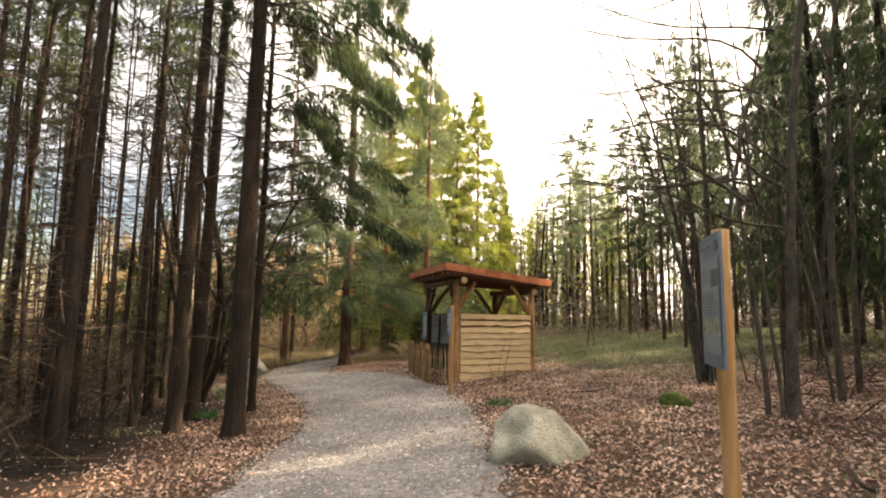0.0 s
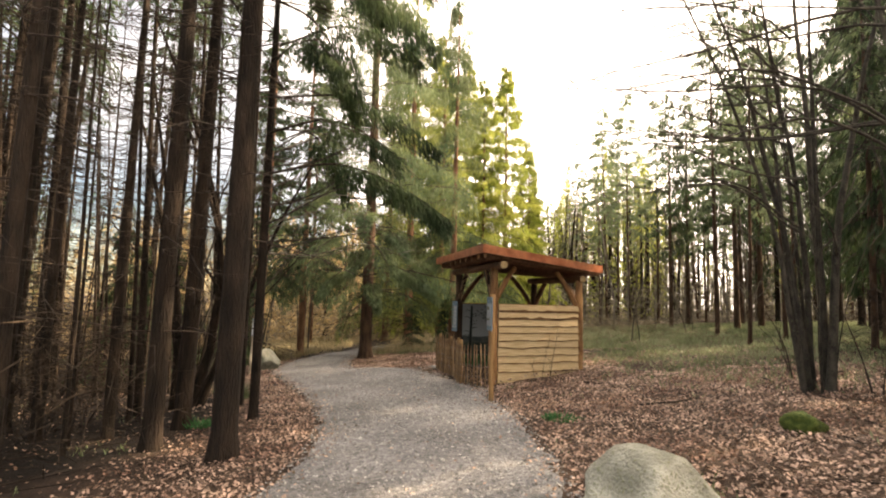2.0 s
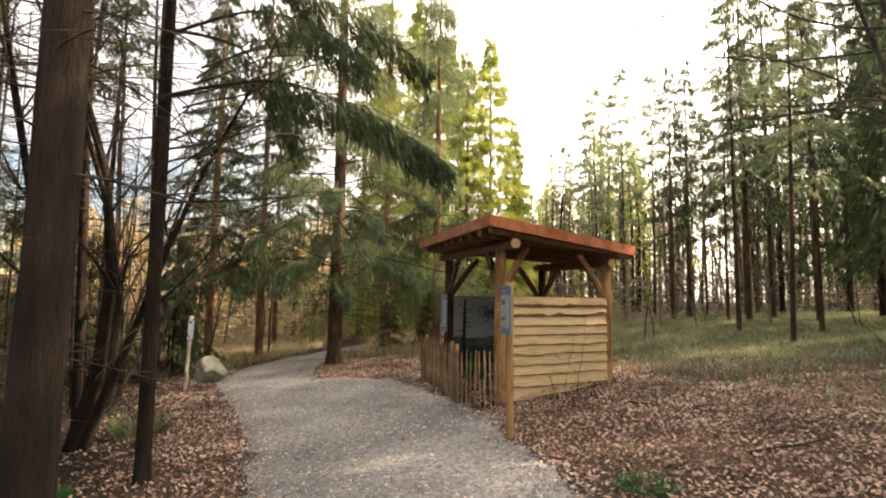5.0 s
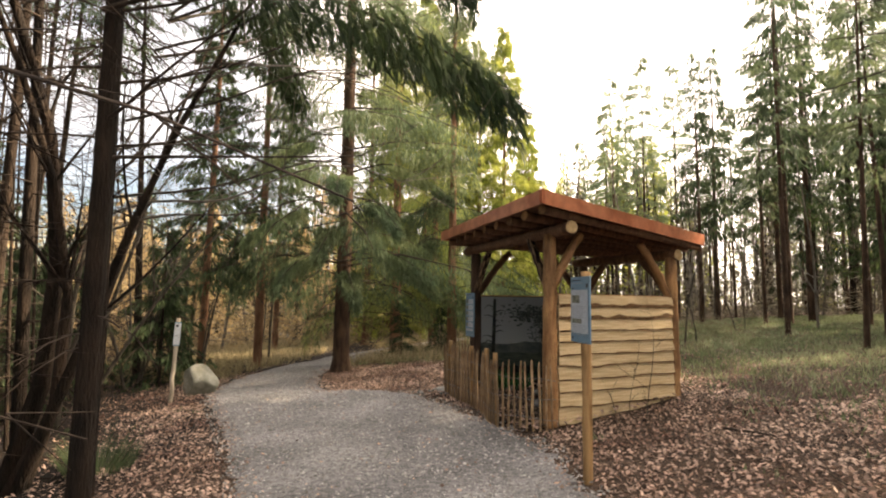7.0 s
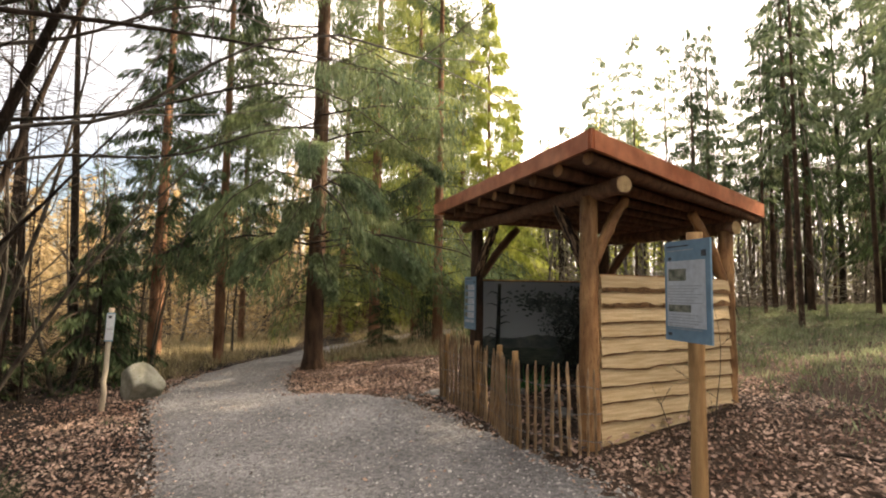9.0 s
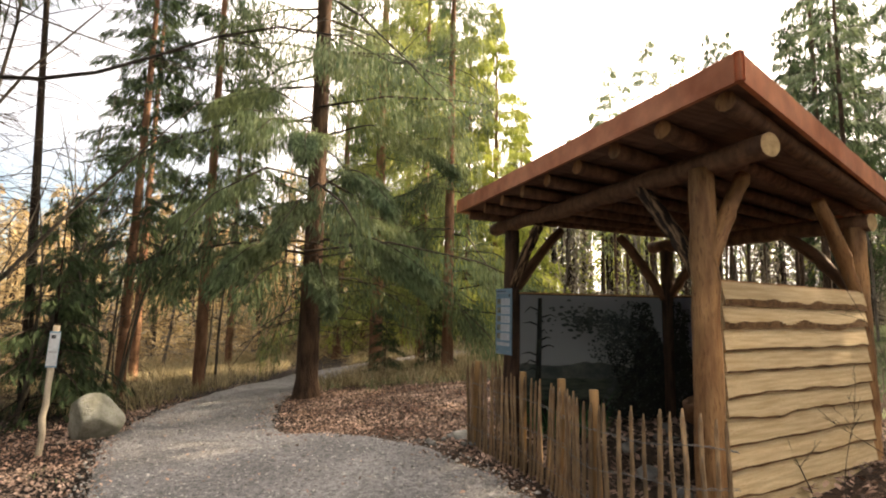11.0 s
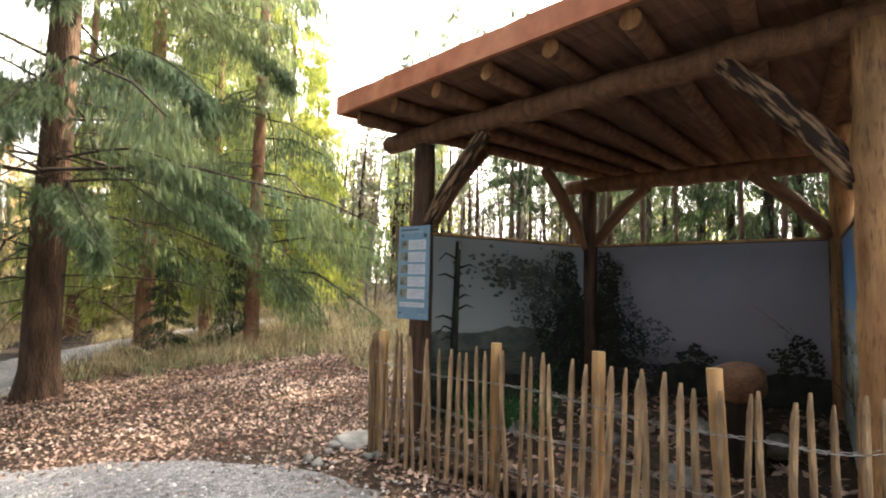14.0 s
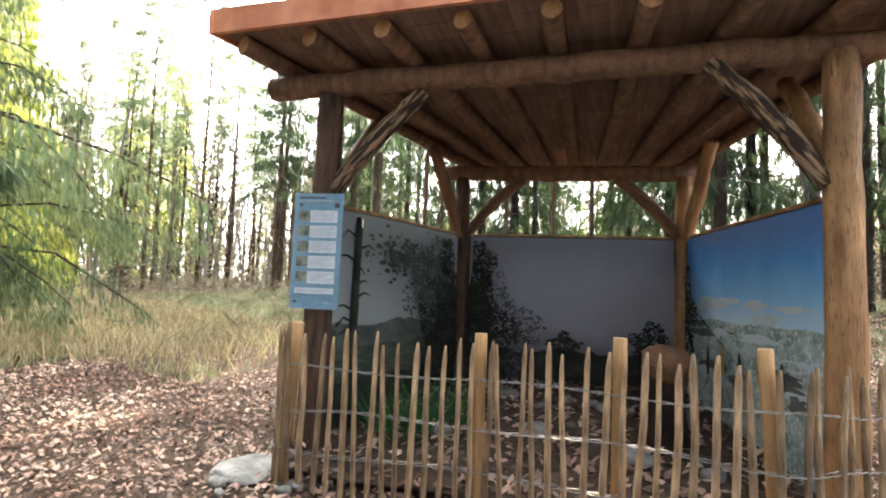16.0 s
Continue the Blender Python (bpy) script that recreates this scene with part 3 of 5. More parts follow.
        ob = part("cladding_board", bd.mesh("cladding_board", [M_BOARD, M_BARK_EDGE], False), top, "pale live-edge larch board with a dark wavy edge")
        ob.matrix_local = m
        z += h


def flat_shape(outline, y=-0.004):
    bd = Builder()
    bd.face([(x, y, z) for x, z in outline])
    return bd


def make_panels(top):
    """Printed picture panels inside three sides, each on a dark backing board."""
    rng = random.Random(8)
    sides = (("fl", "bl", M_MURAL_LEFT, "grey evening sky with pine tree"), ("bl", "br", M_MURAL_BACK, "dusky violet sky over dark bushes"), ("br", "fr", M_MURAL_RIGHT, "deep blue sky over pale stony land"))
    for k, (a, b, mat, words) in enumerate(sides):
        m, length = wall_frame(CORNERS[a], CORNERS[b])
        # x runs left to right as seen from inside; the picture faces -y of this frame
        bd = Builder()
        x0, x1, z0, z1 = 0.09, length - 0.08, 0.02, 1.77
        bd.box((x0, 0.0, z0), (x1, 0.03, z1))
        body = part("picture_panel", bd.mesh("picture_panel", [M_BACKING], False), top, "printed canvas panel: " + words)
        body.matrix_local = m
        bd = Builder()
        n = 14
        for i in range(n):
            for j in range(8):
                xa, xb = x0 + 0.02 + (x1 - x0 - 0.04) * i / n, x0 + 0.02 + (x1 - x0 - 0.04) * (i + 1) / n
                za, zb = z0 + 0.01 + (z1 - z0 - 0.02) * j / 8, z0 + 0.01 + (z1 - z0 - 0.02) * (j + 1) / 8
                f = lambda x, z: (x, -0.012 - 0.008 * noise.noise((x * 1.7, z * 1.3, k)), z)
                bd.face([f(xa, za), f(xb, za), f(xb, zb), f(xa, zb)])
        part("canvas", bd.mesh("canvas", [mat]), body)
        bd = Builder()
        bd.box((x0 - 0.01, -0.02, z1 + 0.001), (x1 + 0.01, 0.045, z1 + 0.024))
        part("top_batten", bd.mesh("top_batten", [M_LOG], False), body)
        def blob(cx, cz, rx, rz, n=40, jag=0.3, y=-0.03):
            ph = rng.uniform(0, 99)
            return flat_shape([(min(max(cx + rx * (1 + jag * (noise.noise((math.cos(t) * 2 + ph, math.sin(t) * 2, 0)) + 0.6 * noise.noise((math.cos(t) * 7 + ph, math.sin(t) * 7, 4)))) * math.cos(t), x0 + 0.02), x1 - 0.02),
                                min(max(cz + rz * (1 + jag * (noise.noise((math.cos(t) * 2 + ph, math.sin(t) * 2, 3)) + 0.6 * noise.noise((math.cos(t) * 7 + ph, math.sin(t) * 7, 9)))) * math.sin(t), z0 + 0.02), z1 - 0.02)) for t in (math.tau * i / n for i in range(n))], y)
        def ridge(z, h, y, mat, f=3.0, ph=0.0):
            n = 60
            pts = [(x0 + 0.02 + (x1 - x0 - 0.04) * i / n, z + h * (noise.noise((i / n * f + ph, 0, 0)) + 0.4 * noise.noise((i / n * f * 5 + ph, 1, 0)))) for i in range(n + 1)]
            bd = Builder()
            for (xa, za), (xb, zb) in zip(pts, pts[1:]):
                bd.face([(xa, y, z0 + 0.02), (xb, y, z0 + 0.02), (xb, y, zb), (xa, y, za)])
            part("painted_ridge", bd.mesh("painted_ridge", [mat], False), body)
        def leafy(cx, cz, rx, rz, count, y, mat):
            bd = Builder()
            for s in range(count * 5):
                a, q = rng.uniform(0, 6.28), math.sqrt(rng.random())
                px, pz = cx + rx * q * math.cos(a) * (1 + 0.25 * math.sin(5 * a)), cz + rz * q * math.sin(a) * (1 + 0.2 * math.cos(4 * a))
                w = rng.uniform(0.006, 0.022)
                if not (x0 + 0.07 < px < x1 - 0.07 and z0 + 0.07 < pz < z1 - 0.07):
                    continue
                an = rng.uniform(0, 3)
                bd.face([(px + w * math.cos(an + i * 1.047) * rng.uniform(0.6, 1.3), y - 0.00001 * s, pz + 0.7 * w * math.sin(an + i * 1.047) * rng.uniform(0.6, 1.3)) for i in range(6)])
            part("painted_foliage", bd.mesh("painted_foliage", [mat], False), body)
        def shape(bd, mat):
            part("painted_shape", bd.mesh("painted_shape", [mat], False), body)
        if k == 0:
            ridge(0.84, 0.1, -0.026, M_PAINT_HILL, 3, 2)
            ridge(0.66, 0.06, -0.028, M_PAINT_MEADOW, 4, 7)
            ridge(0.4, 0.06, -0.029, M_PAINT_DARK, 5, 4)
            bd = Builder()
            bd.tube([(0.33, -0.04, 0.03), (0.36, -0.04, 0.9), (0.38, -0.04, 1.72)], [0.045, 0.036, 0.028], 6)
            for s in range(9):
                z = 0.75 + s * 0.1
                sx = rng.choice((-1, 1)) * rng.uniform(0.1, 0.26)
                bd.tube([(0.37, -0.035, z), (0.37 + sx * 0.6, -0.034, z + 0.05), (0.37 + sx, -0.033, z + rng.uniform(-0.04, 0.1))], [0.012, 0.008, 0.003], 4)
            part("painted_trunk", bd.mesh("painted_trunk", [M_PAINT_DARK]), body)
            bd = Builder()
            for s in range(170):
                cx, cz = 0.75 + rng.gauss(0, 0.22) + rng.uniform(0, 0.5), 1.5 + rng.gauss(0, 0.1) - 0.08 * rng.random()
                q = rng.uniform(0.012, 0.04)
                cz = min(cz, z1 - 0.06)
                an = rng.uniform(0, 3)
                bd.face([(cx + q * math.cos(an + i * 1.256) * rng.uniform(0.5, 1.6), -0.03 - 0.00004 * s, cz + q * 0.6 * math.sin(an + i * 1.256)) for i in range(5)])
            part("painted_foliage", bd.mesh("painted_foliage", [M_PAINT_LEAF], False), body)
            shape(blob(length - 0.3, 0.7, 0.28, 0.66, 60, 0.45, -0.031), M_PAINT_DARK)
            leafy(length - 0.5, 0.85, 0.56, 0.85, 380, -0.0315, M_PAINT_LEAF)
            leafy(length - 0.42, 0.8, 0.42, 0.8, 620, -0.052, M_PAINT_DARK)
            leafy(1.25, 1.42, 0.5, 0.13, 120, -0.066, M_PAINT_LEAF)
            leafy(1.5, 1.2, 0.3, 0.22, 130, -0.073, M_PAINT_LEAF)
        elif k == 1:
            ridge(0.55, 0.1, -0.028, M_PAINT_DARK, 5, 3)
            shape(blob(0.2, 0.6, 0.19, 0.75, 60, 0.45, -0.031), M_PAINT_DARK)
            leafy(0.3, 0.55, 0.55, 0.9, 380, -0.0315, M_PAINT_SHADE)
            leafy(0.22, 0.5, 0.42, 0.85, 560, -0.052, M_PAINT_DARK)
            leafy(0.2, 1.4, 0.2, 0.35, 160, -0.082, M_PAINT_DARK)
            leafy(1.15, 0.6, 0.16, 0.14, 60, -0.034, M_PAINT_DARK)
            leafy(2.05, 0.68, 0.24, 0.2, 90, -0.034, M_PAINT_DARK)
        else:
            ridge(0.98, 0.05, -0.026, M_PAINT_GREEN, 5, 4)
            for s in range(9):
                shape(blob(rng.uniform(0.3, length - 0.3), rng.uniform(1.02, 1.16), rng.uniform(0.1, 0.3), rng.uniform(0.02, 0.05), 40, 0.5, -0.0205 - 0.0004 * s), M_WHITE)
            for s in range(26):
                shape(blob(rng.uniform(0.2, length - 0.2), rng.uniform(0.45, 0.98), rng.uniform(0.1, 0.3), rng.uniform(0.02, 0.06), 18, 0.6, -0.029 - 0.0004 * s), (M_PAINT_HILL, M_PAINT_GREEN, M_WHITE)[s % 3])
            leafy(0.22, 0.9, 0.2, 0.5, 240, -0.044, M_PAINT_DARK)
            for s in range(5):
                cx = 0.7 + s * 0.3
                shape(blob(cx, 0.62 + 0.05 * (s % 2), 0.035, 0.13, 20, 0.4, -0.043), M_PAINT_OCHRE if s in (1, 3) else M_PAINT_DARK)


def make_fence():
    """Split chestnut pickets on three wires, with round posts, round the shelter's front."""
    top = empty("picket_fence", SHELTER, "low split-chestnut picket fence with wires and round posts", "fence")
    line = smooth_line([(-1.92, 0.02), (-1.78, -0.3), (-1.6, -0.64), (-1.2, -0.63), (-0.4, -0.58), (0.4, -0.58), (1.1, -0.69), (1.45, -0.56), (1.72, -0.32), (1.9, -0.06)], 600)
    dist = [0.0]
    for p, q in zip(line, line[1:]):
        dist.append(dist[-1] + (q - p).length)
    def at(s):
        i = min(range(len(dist)), key=lambda k: abs(dist[k] - s))
        return line[i], (line[min(i + 1, 599)] - line[max(i - 1, 0)]).normalized()
    rng = random.Random(21)
    shapes = []
    for k in range(7):
        bd = Builder()
        r = random.Random(k)
        w, d = r.uniform(0.013, 0.019), r.uniform(0.012, 0.016)
        prof = [(-w, -d * 0.4), (-w * 0.5, -d), (w * 0.5, -d), (w, -d * 0.4), (w, d * 0.6), (-w, d * 0.6)]
        lean = r.uniform(-0.012, 0.012)
        levels = [(0.0, 1.0, 0.0), (0.3, 1.0, lean), (0.6, 0.95, -lean * 0.5), (0.87, 0.9, 0.0), (0.95, 0.4, 0.004)]
        n = len(prof)
        for z, s, o in levels:
            for x, y in prof:
                bd.v.append((x * s + o + r.uniform(-0.0015, 0.0015), y * s, z))
        for i in range(len(levels) - 1):
            for j in range(n):
                a, b = i * n + j, i * n + (j + 1) % n
                bd.f.append((a, b, b + n, a + n))
        bd.f.append(tuple(range((len(levels) - 1) * n, len(levels) * n)))
        bd.slot = [0] * len(bd.f)
        shapes.append(bd.mesh("picket", [M_PICKET], False))
    s = 0.03
    while s < dist[-1] - 0.02:
        p, d = at(s)
        g = local_ground(p.x, p.y)
        ob = part("picket", rng.choice(shapes), top)
        ob.matrix_local = pose(p.x, p.y, g - 0.06, rng.uniform(-2.5, 2.5), rng.uniform(-2.5, 2.5), math.degrees(math.atan2(d.y, d.x)) + rng.uniform(-12, 12)) @ Matrix.Diagonal((1, 1, rng.uniform(0.94, 1.02) * (0.87 - g + 0.06) / 0.95, 1))
        s += rng.uniform(0.076, 0.098)
    for x, y, tx, r in ((-1.62, -0.56, 4, 0.036), (-0.345, -0.525, 0, 0.038), (0.42, -0.52, 0, 0.038), (1.13, -0.62, -3, 0.036)):
        g = local_ground(x, y)
        me = log_mesh("fence_post", (0, 0, -0.1), (0, 0, (0.905 if x < 0 else 0.93) - g), r, r * 0.97, [M_POST, M_END], int(x * 100), 0.002, 8, 14, 0.02)
        part("fence_post", me, top, "round pine fence post with a sawn top").matrix_local = pose(x, y, g, 0, tx, 0)
    for h in (0.13, 0.38, 0.64):
        for face in (-1, 1):
            bd = Builder()
            pts = []
            for i in range(0, 600, 3):
                t = (line[min(i + 2, 599)] - line[max(i - 2, 0)]).normalized()
                q = line[i] + Vector((-t.y, t.x)) * (face * 0.019)
                pts.append((q.x, q.y, h + 0.012 * math.sin(i * 0.05 + h * 9) + face * 0.003 * math.sin(i * 0.7)))
            bd.tube(pts, [0.0029] * len(pts), 5)
            part("wire", bd.mesh("wire", [M_WIRE]), top, "galvanised fence wire")


def make_sign_panel(name, m, w, h, label, layout, pole=None, shaded=False, wood=None, crook=0.003):
    """A blue printed board with text bars and pictures; the front looks along -y, x to the right."""
    top = empty(name, m, label, "sign")
    bd = Builder()
    bd.box((-w / 2, 0, 0), (w / 2, 0.012, h))
    panel = part("panel", bd.mesh("panel", [M_SHADED_SHEET if shaded else M_SIGN], False), top)
    if pole:
        r, z0, z1 = pole
        part("pole", log_mesh("pole", (0.0, 0.014 + r, z0), (0.0, 0.014 + r, z1), r, r * 0.95, [wood or M_POST, M_END], 5, crook, 10, 14, 0.02), top, "round peeled wooden pole")
    rng = random.Random(3)
    for i, (kind, x, z, bw, bh) in enumerate(layout):
        bd = Builder()
        y = -0.003 - 0.0001 * i
        mat = {"w": M_SHADED_PRINT if shaded else M_WHITE, "p": M_PHOTO, "i": M_INK, "t": M_INK if shaded else M_TEXT}[kind]
        bd.box((-w / 2 + x * w, y - 0.001, z * h), (-w / 2 + (x + bw) * w, y, (z + bh) * h))
        part({"w": "text_field", "p": "photograph", "i": "emblem", "t": "text_line"}[kind], bd.mesh("print", [mat], False), panel)
    return top


def info_layout():
    out = [("i", 0.1, 0.955, 0.55, 0.012), ("t", 0.1, 0.93, 0.7, 0.01), ("i", 0.1, 0.888, 0.06, 0.022), ("i", 0.83, 0.875, 0.1, 0.04)]
    for k in range(5):
        z = 0.77 - k * 0.132
        out.append(("w", 0.34, z - 0.025, 0.56, 0.105))
        out.append(("p", 0.1, z - 0.01, 0.23, 0.085))
        for q in range(5):
            out.append(("t", 0.37, z + 0.06 - q * 0.016, 0.5 - 0.06 * (q % 3), 0.005))
    out += [("w", 0.1, 0.13, 0.8, 0.05), ("t", 0.13, 0.16, 0.7, 0.006), ("t", 0.13, 0.145, 0.6, 0.006), ("i", 0.08, 0.05, 0.08, 0.02), ("t", 0.7, 0.05, 0.22, 0.01)]
    return out


def pole_sign_layout():
    out = [("i", 0.06, 0.94, 0.5, 0.014), ("t", 0.06, 0.9, 0.6, 0.01), ("i", 0.1, 0.81, 0.07, 0.03), ("i", 0.83, 0.83, 0.1, 0.06), ("w", 0.06, 0.14, 0.85, 0.66), ("p", 0.1, 0.6, 0.4, 0.12)]
    for q in range(13):
        out.append(("t", 0.1, 0.545 - q * 0.028 - (0.09 if q > 6 else 0), 0.74 - 0.09 * (q % 3), 0.008))
    out += [("p", 0.1, 0.29, 0.5, 0.07), ("i", 0.08, 0.05, 0.09, 0.03)]
    return out


def make_boulder(name, x, y, size, seed, mat, label, sink=0.15, rz=0.0, detail=4, cuts=9, category="boulder"):
    """A weathered rock: a sphere cut by random planes, then roughened."""
    bm = bmesh.new()
    bmesh.ops.create_icosphere(bm, subdivisions=detail, radius=1)
    rng = random.Random(seed)
    planes = []
    for _ in range(cuts):
        n = Vector((rng.gauss(0, 1), rng.gauss(0, 1), rng.gauss(0.2, 0.8))).normalized()
        planes.append((n, rng.uniform(0.62, 0.86)))
    for v in bm.verts:
        for n, d in planes:
            e = v.co.dot(n) - d
            if e > 0:
                v.co -= n * e * 0.88
        q = v.co.copy()
        v.co *= 1 + 0.07 * noise.noise(q * 1.8 + Vector((seed, 0, 0))) + 0.03 * noise.noise(q * 6)
        v.co = Vector((v.co.x * size[0], v.co.y * size[1], v.co.z * size[2]))
    me = bpy.data.meshes.new(name)
    bm.to_mesh(me)
    bm.free()
    me.materials.append(mat)
    me.polygons.foreach_set("use_smooth", [True] * len(me.polygons))
    ob = tagged(new(name, me), label, category)
    low = min(v.co.z for v in me.vertices)
    ob.matrix_world = pose(x, y, rough_z(x, y) - low - sink, 0, 0, rz)
    return ob


shelter = make_shelter()
make_cladding(shelter)
make_panels(shelter)
make_fence()
make_sign_panel("information_sign", pose(-0.845, 17.91, 0.97, 0, 0, -66), 0.38, 0.86, "blue information board with five small pictures on a shelter post", info_layout())
make_sign_panel("pole_sign", pose(0.02, 12.29, 1.3, 0, 0, -78), 0.4, 0.61, "blue printed sign board on a round wooden pole beside the shelter", pole_sign_layout(), (0.047, -1.45, 0.66))
make_sign_panel("pole_sign", pose(1.42, 3.17, 1.53, 0, 0, -103), 0.4, 0.64, "grey-blue sign board, coloured as in shade, on a round wooden pole among leaves", [("w", 0.06, 0.1, 0.88, 0.72), ("i", 0.1, 0.9, 0.5, 0.02), ("i", 0.78, 0.86, 0.14, 0.08), ("i", 0.55, 0.6, 0.36, 0.13), ("p", 0.1, 0.24, 0.82, 0.12)] + [("t", 0.1, 0.4 + 0.022 * q, 0.8 - 0.1 * (q % 3), 0.006) for q in range(8)], (0.04, -1.5, 0.67), True)
make_sign_panel("marker_sign", pose(-7.08, 18.55, 0.62, 0, 2, 28), 0.13, 0.5, "small white trail sign on a crooked peeled pole by the path", [("w", 0.05, 0.05, 0.9, 0.9), ("i", 0.2, 0.8, 0.4, 0.1), ("t", 0.15, 0.4, 0.7, 0.05)], (0.042, -1.35, 0.58), False, M_POLE_PALE, 0.016)
make_boulder("boulder", 1.1, 6.6, (0.64, 0.55, 0.47), 7, M_ROCK, "large grey-green granite boulder at the path's edge", 0.35, 200, 4, 14)
make_boulder("boulder", -7.0, 19.55, (0.42, 0.42, 0.4), 12, M_ROCK, "grey mossy boulder beside the path", 0.12, 60)
make_boulder("flat_stone", -1.22, 17.98, (0.36, 0.24, 0.05), 5, M_STONE, "pale flat stone slab beside the picket fence", 0.03, 20, 4, 14, "stone")
make_boulder("mossy_stone", 3.62, 9.05, (0.26, 0.22, 0.14), 15, M_MOSS, "moss-covered stone among fallen leaves", 0.05, 0, 3, 6, "stone")


# ---- trees ----
def trunk_mesh(h, r, mat, seed, lean=0.0, sides=10, n=16):
    rng = random.Random(seed)
    bd = Builder()
    a = rng.uniform(0, 6.28)
    pts, rad = [], []
    for i in range(n):
        u = (i / (n - 1)) ** 1.3
        s = lean * u * h + 0.02 * h * 0.12 * math.sin(u * 5 + a)
        pts.append((s * math.cos(a), s * math.sin(a), -0.25 + u * (h + 0.25)))
        flare = 1 + 0.45 * max(0, 1 - u * h / 0.45) ** 2
        rad.append(max(0.012, r * (1 - u) ** 0.75 * flare))
    bd.tube(pts, rad, sides, False, wobble=0.06, rng=rng)
    return bd.mesh("trunk", [mat]), pts


def bough(rng, base, az, length, rise, droop, n=6):
    """Points of one branch that leaves the trunk, then sinks and turns up a little at its tip."""
    d = Vector((math.cos(az), math.sin(az), 0))
    out = []
    for i in range(n):
        u = i / (n - 1)
        z = rise * length * u - droop * length * u * u + 0.1 * droop * length * max(0, u - 0.7)
        out.append(Vector(base) + d * (length * u) + Vector((0, 0, z)) + Vector((-d.y, d.x, 0)) * (0.06 * length * math.sin(u * 3 + az)))
    return out


def conifer(seed, h, r, crown_from, spread, branches, twigs, needle, bark, hang=0.6, twig=0.32, dead=0, dead_len=1.6, cone=0.9, label="spruce", lean=0.0, group="", wide=0.05, ragged=False, dead_from=1.1):
    """A spruce or pine: tapered trunk, boughs with hanging sprays of needles, and dead lower branches."""
    rng = random.Random(seed)
    g = np.random.default_rng(seed)
    top = empty("conifer_tree", Matrix(), label, "tree", group)
    me, pts = trunk_mesh(h, r, bark, seed, lean)
    part("trunk", me, top)
    axis = lambda z: Vector(np.interp(z, [p[2] for p in pts], [p[0] for p in pts]).item() and (float(np.interp(z, [p[2] for p in pts], [p[0] for p in pts])), float(np.interp(z, [p[2] for p in pts], [p[1] for p in pts])), z) or (0, 0, z))
    wood = Builder()
    roots, tips, halves = [], [], []
    for k in range(branches):
        u = rng.random() if ragged else (k + rng.random()) / branches
        z = crown_from + (h - crown_from) * u ** 0.92 + rng.uniform(-0.25, 0.25)
        length = max(0.25, spread * (1 - u) ** cone * rng.uniform(0.5, 1.2) + 0.12)
        az = k * 2.399 + rng.uniform(-0.5, 0.5)
        br = bough(rng, axis(z), az, length, rng.uniform(0.0, 0.35) + 0.5 * max(0, u - 0.6), rng.uniform(0.35, 0.75) * (1.1 - u))
        wood.tube(br[::2] + br[5:], [0.01 + 0.018 * length / 3 * (1 - i / 3) for i in range(4)], 3, False)
        q = np.array([tuple(p) for p in br])
        n = max(6, int(twigs * (0.35 + 0.65 * length / spread)))
        s = g.uniform(0.12, 1.0, n) ** 0.8
        pos = np.stack([np.interp(s, np.linspace(0, 1, 6), q[:, c]) for c in range(3)], 1)
        fwd = np.array([math.cos(az), math.sin(az), 0.0])
        lat = np.array([-math.sin(az), math.cos(az), 0.0])
        sgn = g.choice([-1, 1], n)[:, None]
        reach = (0.15 + 0.3 * length * (1 - s) * 0.6 + 0.12)[:, None] * g.uniform(0.1, 1, n)[:, None]
        pos = pos + lat * sgn * reach + fwd * reach * 0.5 - np.array([0, 0, 1.0]) * (reach * 0.3 + (hang * 0.28 * g.random(n) ** 1.5)[:, None])
        d = lat * sgn * g.uniform(-0.2, 0.7, n)[:, None] + fwd * g.uniform(0.0, 0.7, n)[:, None] + np.array([0, 0, -1.0]) * (hang * g.uniform(0.4, 1.6, n))[:, None]
        d /= np.linalg.norm(d, axis=1)[:, None]
        ln = twig * g.uniform(0.5, 1.3, n)[:, None]
        rnd = g.normal(size=(n, 3))
        w = np.cross(d, rnd)
        w /= np.linalg.norm(w, axis=1)[:, None]
        roots.append(pos - d * ln * 0.3)
        tips.append(pos + d * ln * 0.7)
        halves.append(w * wide * g.uniform(0.6, 1.3, n)[:, None])
    tagged(part("branchwork", wood.mesh("branchwork", [M_TWIG]), top), kind="stuff")
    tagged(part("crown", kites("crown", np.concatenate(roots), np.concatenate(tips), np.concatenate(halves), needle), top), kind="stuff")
    if dead:
        tagged(part("deadwood", dead_mesh(rng, axis, dead_from, min(h * 0.75, crown_from + 1.5), dead, dead_len), top, "bare grey-brown dead branches"), kind="stuff")
    return top


def dead_mesh(rng, axis, z0, z1, count, length):
    bd = Builder()
    for k in range(count):
        z = z0 + (z1 - z0) * rng.random() ** 0.9
        az = rng.uniform(0, math.tau)
        ln = length * rng.uniform(0.35, 1.15)
        br = bough(rng, axis(z), az, ln, rng.uniform(-0.1, 0.35), rng.uniform(0.1, 0.5))
        bd.tube([br[0], br[1], br[3], br[5]], [0.011 * (1 - i / 4.4) * (0.6 + ln / 2.5) for i in range(4)], 3, False)
        for t in range(rng.randint(3, 6)):
            i = rng.randint(1, 4)
            b = br[i]
            a2 = az + rng.choice((-1, 1)) * rng.uniform(0.4, 1.1)
            l2 = ln * rng.uniform(0.18, 0.45)
            q = [b, b + Vector((math.cos(a2 + 0.2), math.sin(a2 + 0.2), rng.uniform(-0.6, 0.15))) * l2]
            bd.tube(q, [0.005, 0.0015], 3, False)
    return bd.mesh("deadwood", [M_TWIG])


